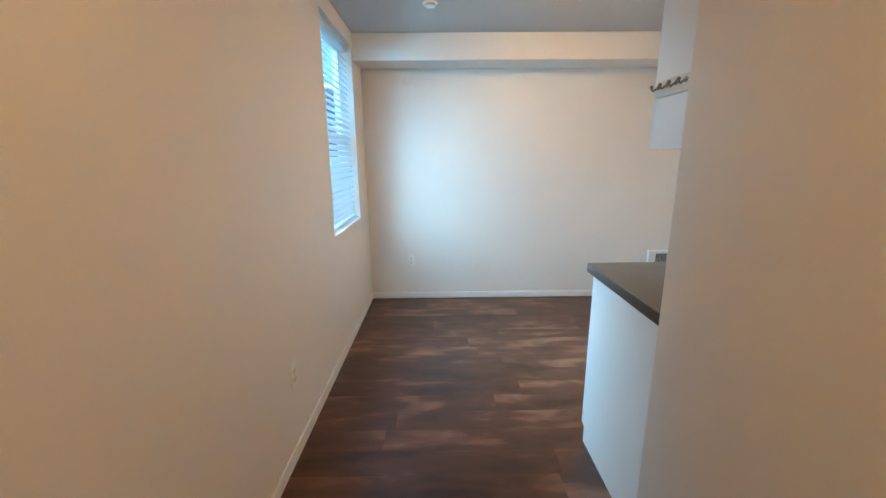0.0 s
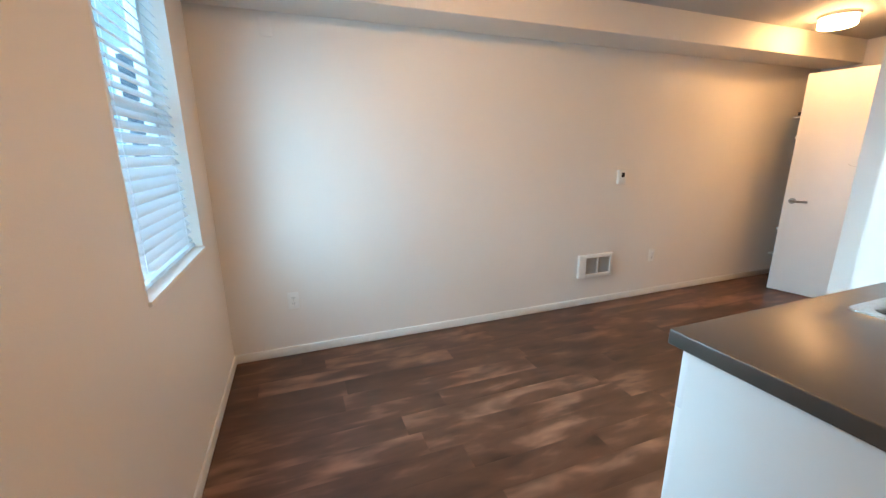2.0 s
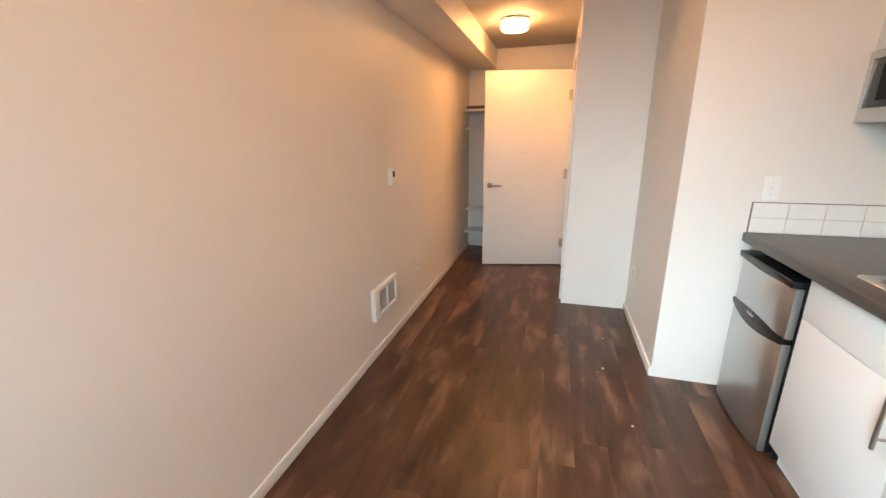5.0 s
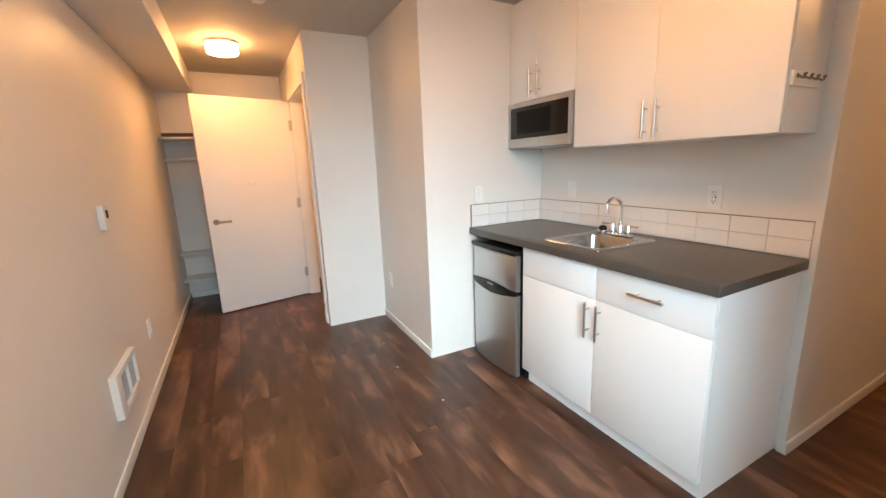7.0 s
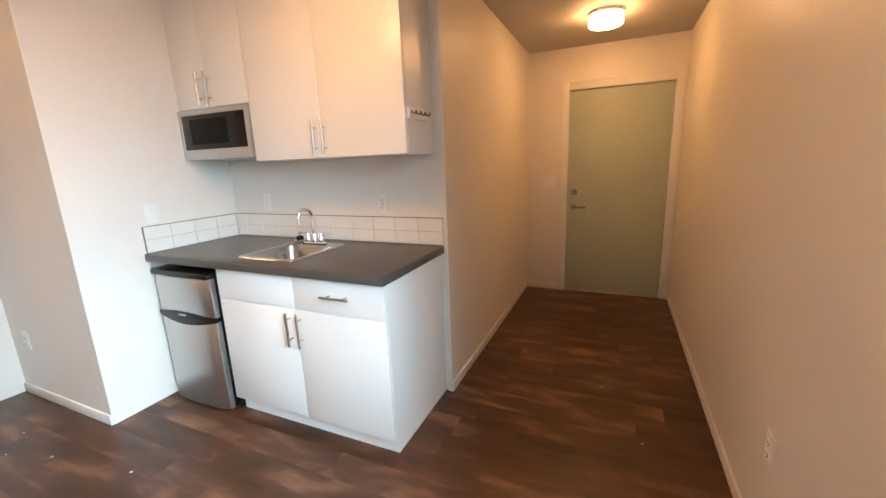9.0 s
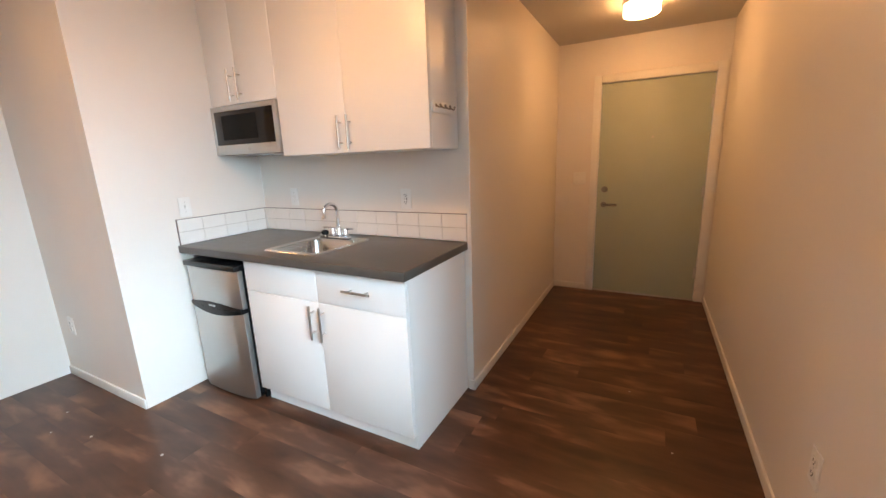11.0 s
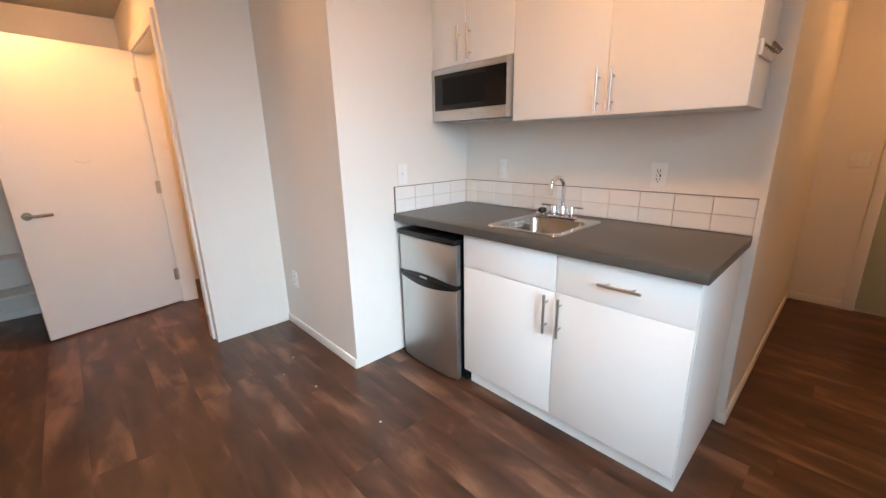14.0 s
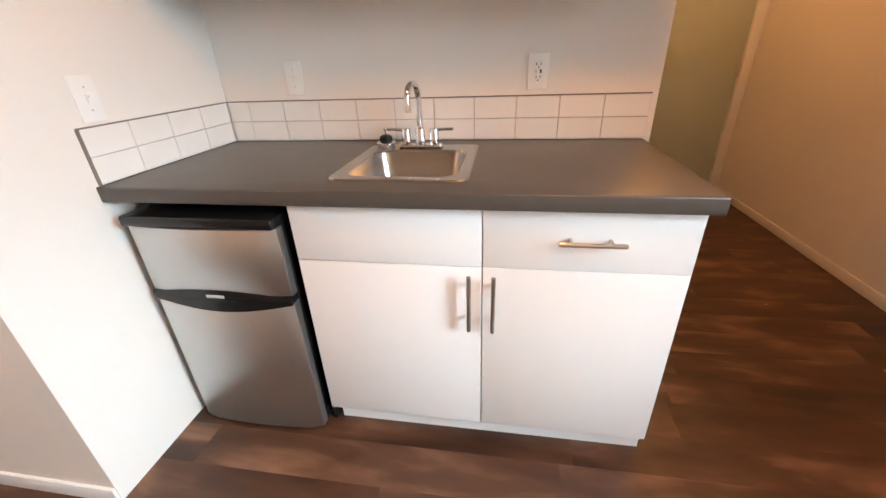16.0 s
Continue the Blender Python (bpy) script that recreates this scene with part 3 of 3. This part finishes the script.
dl = part("door", slab(CM + g, CX1 - g, FY - 0.019, FY, 0.085, ZS - g, bevel=0.0012), CAB, base)
bar_handle(dl, (2.635, FY, 0.497), (2.635, FY, 0.676), (0, 1, 0))
dr2 = part("door", slab(CX0 + g, CM - g, FY - 0.019, FY, 0.085, ZS - 0.0004, bevel=0.0006), CAB, base)
dr = part("drawer_front", slab(CX0 + g, CM - g, FY - 0.019, FY, ZS + 0.0004, 0.858, bevel=0.0006), CAB, base)
bar_handle(dr, (2.41, FY, 0.782), (2.25, FY, 0.782), (0, 1, 0))
bar_handle(dr2, (2.568, FY, 0.497), (2.568, FY, 0.676), (0, 1, 0))

# worktop with a cut-out for the sink
SX0, SX1, SY0, SY1 = 2.675, 3.005, 2.292, 2.625
K0, K1, KY0, KY1, KZ0, KZ1 = 2.055, KEND - 0.002, BACK + 0.002, 2.75, 0.866, 0.91
bm = bmesh.new()


def ring_slab(bm, outer, inner, z0, z1):
    """A slab with a rectangular hole through it."""
    def quad(r, z):
        x0, x1, y0, y1 = r
        return [bm.verts.new(p) for p in ((x0, y0, z), (x1, y0, z), (x1, y1, z), (x0, y1, z))]
    ot, it, ob_, ib = quad(outer, z1), quad(inner, z1), quad(outer, z0), quad(inner, z0)
    for i in range(4):
        j = (i + 1) % 4
        bm.faces.new((ot[i], ot[j], it[j], it[i]))
        bm.faces.new((ob_[j], ob_[i], ib[i], ib[j]))
        bm.faces.new((ob_[i], ob_[j], ot[j], ot[i]))
        bm.faces.new((it[i], it[j], ib[j], ib[i]))
    return ot, ob_


ot, ob_ = ring_slab(bm, (K0, K1, KY0, KY1), (SX0 - 0.008, SX1 + 0.008, SY0 - 0.008, SY1 + 0.008), KZ0, KZ1)
front = [e for e in bm.edges if set(e.verts) <= set(ot + ob_) and (all(abs(v.co.y - KY1) < 1e-5 for v in e.verts) or all(abs(v.co.x - K0) < 1e-5 for v in e.verts))]
bmesh.ops.bevel(bm, geom=front, offset=0.005, segments=3, affect="EDGES", profile=0.5)
solid("countertop", bm, COUNTER, "dark grey laminate countertop with rounded front edge", "countertop", smooth=True)

# drop-in sink
sink = thing("sink", Matrix.Translation((2.84, 2.44, 0.76)), "small square stainless steel drop-in sink in the countertop", "sink")
R0, R1, RY0, RY1 = 2.642, 3.04, 2.215, 2.66


def rounded(x0, x1, y0, y1, r, z, n=6):
    out = []
    for cx, cy, a0 in ((x1 - r, y1 - r, 0), (x0 + r, y1 - r, 90), (x0 + r, y0 + r, 180), (x1 - r, y0 + r, 270)):
        for k in range(n + 1):
            a = radians(a0 + 90 * k / n)
            out.append((cx + r * math.cos(a), cy + r * math.sin(a), z))
    return out


bm = bmesh.new()
loops = [rounded(R0, R1, RY0, RY1, 0.03, 0.9105), rounded(R0 + 0.003, R1 - 0.003, RY0 + 0.003, RY1 - 0.003, 0.028, 0.9155),
         rounded(R0 + 0.016, R1 - 0.016, RY0 + 0.016, RY1 - 0.016, 0.03, 0.9145),
         rounded(SX0, SX1, SY0, SY1, 0.055, 0.9135), rounded(SX0 + 0.006, SX1 - 0.006, SY0 + 0.006, SY1 - 0.006, 0.055, 0.906),
         rounded(SX0 + 0.016, SX1 - 0.016, SY0 + 0.016, SY1 - 0.016, 0.06, 0.80), rounded(SX0 + 0.03, SX1 - 0.03, SY0 + 0.03, SY1 - 0.03, 0.06, 0.772),
         rounded(SX0 + 0.06, SX1 - 0.06, SY0 + 0.06, SY1 - 0.06, 0.05, 0.762), rounded(2.815, 2.865, 2.435, 2.485, 0.0249, 0.759)]
rings = [[bm.verts.new(p) for p in lp] for lp in loops]
for a, b in zip(rings, rings[1:]):
    for i in range(len(a)):
        bm.faces.new((a[i], a[(i + 1) % len(a)], b[(i + 1) % len(b)], b[i]))
bm.faces.new(rings[-1])
part("bowl", bm, SINKM, sink, "brushed steel bowl and rim")
part("drain", lathe(bmesh.new(), (2.84, 2.46, 0.7585), [(0.042, 0), (0.042, 0.003), (0.03, 0.004), (0.028, 0.001), (0.004, 0.001)]), CHROME, sink)

# faucet on the sink's rear deck
FX, FYY, FZ = 2.852, 2.252, 0.914
fa = thing("faucet", Matrix.Translation((FX, FYY, FZ)), "chrome gooseneck faucet with two lever handles", "faucet")
part("deck_plate", slab(FX - 0.078, FX + 0.078, FYY - 0.02, FYY + 0.02, FZ, FZ + 0.012, bevel=0.006, segments=3), CHROME, fa)
bm = lathe(bmesh.new(), (FX, FYY, FZ), [(0.018, 0.01), (0.018, 0.06), (0.013, 0.068), (0.011, 0.075)])
part("spout_base", bm, CHROME, fa)
sd = Vector((0.15, 0.98, 0)).normalized()
rad = 0.05
path = [(FX, FYY, FZ + 0.07), (FX, FYY, FZ + 0.12)]
for k in range(13):
    a = math.pi * k / 12
    q = sd * (rad - rad * math.cos(a))
    path.append((FX + q.x, FYY + q.y, FZ + 0.165 + rad * math.sin(a)))
q = sd * 2 * rad
path.append((FX + q.x, FYY + q.y, FZ + 0.15))
part("spout", tube(bmesh.new(), path, 0.0105, 18), CHROME, fa)
part("aerator", rod(bmesh.new(), (FX + q.x, FYY + q.y, FZ + 0.132), (FX + q.x, FYY + q.y, FZ + 0.155), 0.0125), CHROME, fa)
for s in (-1, 1):
    hxx = FX + s * 0.051
    v = part("valve", lathe(bmesh.new(), (hxx, FYY, FZ), [(0.017, 0.01), (0.017, 0.06), (0.014, 0.066), (0.012, 0.066)], 24), CHROME, fa)
    part("lever", rod(bmesh.new(), (hxx, FYY, FZ + 0.061), (hxx + s * 0.068, FYY + 0.004, FZ + 0.064), 0.0058, 0.005), CHROME, v)
# sink stopper standing beside the faucet
st = thing("sink_strainer", Matrix.Translation((2.985, 2.236, 0.914)), "chrome sink strainer with a black rubber stopper beside the faucet", "sink strainer")
part("basket", lathe(bmesh.new(), (2.985, 2.236, 0.914), [(0.03, 0.0), (0.036, 0.008), (0.036, 0.014), (0.028, 0.018)]), CHROME, st)
part("stopper", lathe(bmesh.new(), (2.985, 2.236, 0.914), [(0.02, 0.016), (0.024, 0.024), (0.022, 0.036), (0.012, 0.042)]), BLACK, st)
part("knob", lathe(bmesh.new(), (2.985, 2.236, 0.914), [(0.003, 0.04), (0.003, 0.055), (0.006, 0.058), (0.006, 0.064)], 12), CHROME, st)

# upper cabinets
UF, UZ0, UZ1 = 2.398, 1.416, 2.352


def upper(x0, x1, z0, z1, split, hx0, hx1, hz0, hz1, label):
    u = thing("wall_cabinet", Matrix.Translation(((x0 + x1) / 2, 2.25, z0)), label, "cabinet", "wall cabinets")
    part("body", slab(x0, x1, BACK + 0.002, UF - 0.02, z0, z1), CAB, u, smooth=False)
    for a, b, h in ((split + 0.0012, x1 - 0.001, hx1), (x0 + 0.001, split - 0.0012, hx0)):
        d = part("door", slab(a, b, UF - 0.019, UF, z0 + 0.001, z1 - 0.001, bevel=0.0012), CAB, u)
        bar_handle(d, (h, UF, hz0), (h, UF, hz1), (0, 1, 0))
    return u


upper(2.1, 3.086, UZ0, UZ1, 2.6, 2.57, 2.632, 1.432, 1.603, "tall white laminate wall cabinet with a hook rail on its side")
upper(3.088, 3.688, 1.737, UZ1, 3.415, 3.378, 3.452, 1.752, 1.93, "short white laminate wall cabinet above the microwave")
hr = thing("hook_rail", Matrix.Translation((2.1, 2.26, 1.607)), "white coat hook rail with small bronze hooks on the cabinet side", "hook rail")
part("rail", slab(2.088, 2.1, 2.16, 2.376, 1.578, 1.628, bevel=0.003), WHITEP, hr)
for k in range(4):
    y = 2.203 + k * 0.0495
    bm = rod(bmesh.new(), (2.089, y, 1.61), (2.086, y, 1.61), 0.008)
    tube(bm, [(2.087, y, 1.61), (2.078, y, 1.604), (2.072, y, 1.599), (2.067, y, 1.602), (2.065, y, 1.609)], 0.0034, 8)
    bmesh.ops.create_icosphere(bm, subdivisions=2, radius=0.0058, matrix=Matrix.Translation((2.065, y, 1.611)))
    part("hook", bm, HOOKM, hr, "small dark bronze hook")

# microwave
mx0, mx1, mz0, mz1, mf = 3.092, 3.686, 1.44, 1.732, 2.412
mw = thing("microwave", Matrix.Translation(((mx0 + mx1) / 2, 2.25, mz0)), "stainless steel microwave with a dark glass door under the cabinet", "microwave")
part("body", slab(mx0, mx1, BACK + 0.003, mf - 0.03, mz0, mz1, bevel=0.003), BLACK, mw)
part("vent", slab(mx0 + 0.05, mx1 - 0.05, BACK + 0.05, mf - 0.08, mz0 - 0.006, mz0, bevel=0.002), GRILLE, mw)
bm = bmesh.new()
wx0, wx1, wz0, wz1 = mx0 + 0.028, mx1 - 0.022, mz0 + 0.06, mz1 - 0.03
for a in ((mx0, wx0, mz0, mz1), (wx1, mx1, mz0, mz1), (wx0, wx1, mz0, wz0), (wx0, wx1, wz1, mz1)):
    box(bm, a[0], a[1], mf - 0.028, mf, a[2], a[3], bevel=0.002)
md = part("door", bm, STEEL, mw, "brushed steel door frame")
part("window", slab(wx0, wx1, mf - 0.026, mf - 0.004, wz0, wz1, bevel=0.001), GLASSB, md, "dark glass door window")
part("inner_window", slab(wx0 + 0.15, wx1 - 0.07, mf - 0.005, mf - 0.0025, wz0 + 0.03, wz1 - 0.025, bevel=0.0005), BLACKM, md)
part("badge", rod(bmesh.new(), (3.36, mf - 0.002, mz0 + 0.03), (3.36, mf + 0.0015, mz0 + 0.03), 0.011, sides=20), GRILLE, md, "small round grey badge")
part("label_bar", slab(mx0 + 0.05, mx0 + 0.12, mf, mf + 0.0006, mz0 + 0.036, mz0 + 0.041), GRILLE, md)

# refrigerator
rx0, rx1, rf = 3.168, 3.642, 2.772
fr = thing("refrigerator", Matrix.Translation(((rx0 + rx1) / 2, 2.45, 0)), "compact two-door refrigerator with brushed steel doors and black body", "refrigerator")
part("body", slab(rx0, rx1, 2.2, rf - 0.062, 0.018, 0.805, bevel=0.005), BLACK, fr)


def curved_door(x0, x1, z0, z1, top_bow=0.0, bottom_bow=0.0):
    """A door whose front bulges and whose edge next to the grip is arched."""
    bm = bmesh.new()
    n = 16
    cols = []
    for i in range(n + 1):
        u = i / n
        x = x0 + (x1 - x0) * u
        arch = math.sin(math.pi * u)
        edge = min(1, 8 * min(u, 1 - u))
        y = rf - 0.03 + 0.014 * edge ** 0.6 + 0.012 * arch
        za, zb = z0 + bottom_bow * arch, z1 - top_bow * arch
        cols.append([bm.verts.new(p) for p in ((x, rf - 0.06, za), (x, y - 0.004, za), (x, y, za + 0.006), (x, y, zb - 0.006), (x, y - 0.004, zb), (x, rf - 0.06, zb))])
    for a, b in zip(cols, cols[1:]):
        for k in range(6):
            bm.faces.new((a[k], b[k], b[(k + 1) % 6], a[(k + 1) % 6]))
    bm.faces.new(cols[0])
    bm.faces.new(list(reversed(cols[-1])))
    return bm


fz = part("freezer_door", curved_door(rx0, rx1, 0.573, 0.795, bottom_bow=0.022), STEEL, fr, "brushed steel freezer door")
fd = part("lower_door", curved_door(rx0, rx1, 0.008, 0.547, top_bow=0.026), STEEL, fr, "brushed steel lower door")
part("top_lid", slab(rx0 - 0.002, rx1 + 0.002, 2.2, rf - 0.008, 0.797, 0.83, bevel=0.009, segments=3), BLACK, fr)
# arched black grips between the doors
bm = bmesh.new()
cols = []
for i in range(21):
    u = i / 20
    x = rx0 + 0.002 + (rx1 - rx0 - 0.004) * u
    arch = math.sin(math.pi * u)
    y = rf - 0.02 + 0.016 * arch
    a, b = 0.546 - 0.027 * arch, 0.574 + 0.023 * arch
    cols.append([bm.verts.new(p) for p in ((x, rf - 0.058, a), (x, y, a), (x, y - 0.004 * arch, 0.56 - 0.004 * arch), (x, y + 0.004, 0.562 + 0.004 * arch), (x, y, b), (x, rf - 0.058, b))])
for p, q in zip(cols, cols[1:]):
    for k in range(6):
        bm.faces.new((p[k], q[k], q[(k + 1) % 6], p[(k + 1) % 6]))
bm.faces.new(cols[0])
bm.faces.new(list(reversed(cols[-1])))
part("grip", bm, BLACK, fr, "arched black grip between the doors")
part("badge", slab(3.375, 3.435, rf - 0.002, rf + 0.0006, 0.572, 0.582, bevel=0.001), GRILLE, fr)
part("kick_plate", slab(rx0 + 0.01, rx1 - 0.01, 2.5, rf - 0.07, 0.0, 0.02), BLACKM, fr, smooth=False)
# Black strip set into the gap: its colour stands for the shade there.
solid("filler_strip", slab(CX1 + 0.001, CX1 + 0.012, 2.2, FY - 0.025, 0.0, 0.862), BLACKM, "black strip standing for the shade in the gap beside the refrigerator", "filler panel")

# tile splash: bedding and tiles
sp = solid("splash_bedding", slab(2.058, KEND - 0.008, BACK, BACK + 0.004, 0.912, 1.064), GROUT, "two rows of white glazed tiles along the back wall", "backsplash")
tw, thh, gap = 0.1535, 0.0755, 0.0026
solid("splash_trim", slab(2.057, KEND - 0.012, BACK, BACK + 0.011, 1.0645, 1.068), EDGE, "thin metal trim along the tile top", "tile trim")
solid("splash_trim", slab(KEND - 0.011, KEND, BACK + 0.012, 2.734, 1.0645, 1.068), EDGE, "thin metal trim along the tile top on the wall end", "tile trim")
solid("splash_trim", slab(KEND - 0.011, KEND, 2.7325, 2.736, 0.911, 1.0644), EDGE, "thin upright metal trim at the tile end", "tile trim")
sp2 = solid("splash_bedding", slab(KEND - 0.004, KEND, BACK + 0.008, 2.732, 0.912, 1.064), GROUT, "two rows of white glazed tiles on the wall end", "backsplash")
for row in range(2):
    z0 = 0.9135 + row * (thh + gap * 0.5)
    x = 2.059
    while x < KEND - 0.02:
        x1 = min(x + tw - gap, KEND - 0.012)
        part("tile", slab(x, x1, BACK + 0.003, BACK + 0.009, z0, z0 + thh - gap * 0.5, bevel=0.001, segments=1), TILE, sp)
        x += tw
    y = 2.731
    while y > BACK + 0.02:
        ya = max(y - tw + gap, BACK + 0.011)
        part("tile", slab(KEND - 0.009, KEND - 0.003, ya, y, z0, z0 + thh - gap * 0.5, bevel=0.001, segments=1), TILE, sp2)
        y -= tw

# ---- closet at the end of the passage ----
def closet_shelf(z, depth, label):
    sh = thing("closet_shelf", Matrix.Translation((END - depth / 2, 4.2, z)), label, "shelf", "closet shelves")
    part("board", slab(END - depth, END, JY + 0.12, N - 0.001, z - 0.018, z, bevel=0.002), TRIM, sh)
    part("cleat", slab(END - 0.018, END - 0.001, JY + 0.12, N - 0.014, z - 0.075, z - 0.018, bevel=0.002), TRIM, sh)
    return sh


closet_shelf(1.705, 0.3, "white painted closet shelf on a cleat")
closet_shelf(0.53, 0.22, "low white painted closet shelf")
closet_shelf(0.255, 0.28, "lowest white painted closet shelf")
solid("closet_board", slab(END - 0.29, END - 0.03, 4.0, N - 0.03, 1.706, 1.742, bevel=0.003), DARKWOOD, "dark wooden board lying on the closet shelf", "board")
bm = tube(bmesh.new(), [(END - 0.2, JY + 0.13, 1.49), (END - 0.2, N - 0.002, 1.49)], 0.016, 16)
solid("closet_rod", bm, TRIM, "white painted closet hanging rod", "closet rod", smooth=True)

# small paint flakes on the floor
rnd = random.Random(4)
for x, y in ((3.95, 3.42), (3.7, 3.34), (4.1, 3.3), (1.2, 1.75), (1.0, 2.2), (3.2, 3.25)):
    bm = bmesh.new()
    r = 0.004 + 0.004 * rnd.random()
    vs = [bm.verts.new((x + r * (0.6 + 0.6 * rnd.random()) * math.cos(a), y + r * (0.6 + 0.6 * rnd.random()) * math.sin(a), 0.001)) for a in [2 * math.pi * k / 7 for k in range(7)]]
    f = bm.faces.new(vs)
    ex = bmesh.ops.extrude_face_region(bm, geom=[f])
    bmesh.ops.translate(bm, verts=[v for v in ex["geom"] if isinstance(v, bmesh.types.BMVert)], vec=(0, 0, 0.0012))
    solid("paint_flake", bm, CHIP, "tiny pale paint flake lying on the floor", "debris", "paint flakes")

# ---- floor planks ----
rnd = random.Random(11)
PW, PL = 0.152, 1.22
meshes = {}


def plank_mesh(length, width):
    key = (round(length, 3), round(width, 3))
    if key not in meshes:
        bm = bmesh.new()
        rings = []
        for inset, z in ((0.0, -0.006), (0.0, -0.0002), (0.004, 0.0)):
            u, v = length / 2 - inset, width / 2 - inset
            rings.append([bm.verts.new(p) for p in ((-u, -v, z), (u, -v, z), (u, v, z), (-u, v, z))])
        for lo, hi in zip(rings, rings[1:]):
            for k in range(4):
                bm.faces.new((lo[k], lo[(k + 1) % 4], hi[(k + 1) % 4], hi[k]))
        bm.faces.new(rings[-1])
        bm.faces.new(list(reversed(rings[0])))
        me = bpy.data.meshes.new("plank")
        bm.to_mesh(me)
        bm.free()
        me.materials.append(PLANK)
        meshes[key] = me
    return meshes[key]


floor_inv = PLACED[floor].inverted()
y = S - 0.05
while y < N:
    x = W - 0.02 - rnd.random() * PL
    while x < END:
        a, b = max(x, W - 0.03), min(x + PL, END + 0.01)
        yc = y + PW / 2
        xm = (a + b) / 2
        hidden = (b < HALL) is False and a > HALL + 0.1 and b < JX and yc < BACK - 0.1
        hidden = hidden or (a > HALL + 0.1 and yc < 1.8)
        if b - a > 0.05 and not hidden:
            ob = new("plank", plank_mesh(b - a, PW))
            ob.parent = floor
            ob.matrix_basis = floor_inv @ Matrix.Translation((xm, yc, 0))
        x += PL
    y += PW
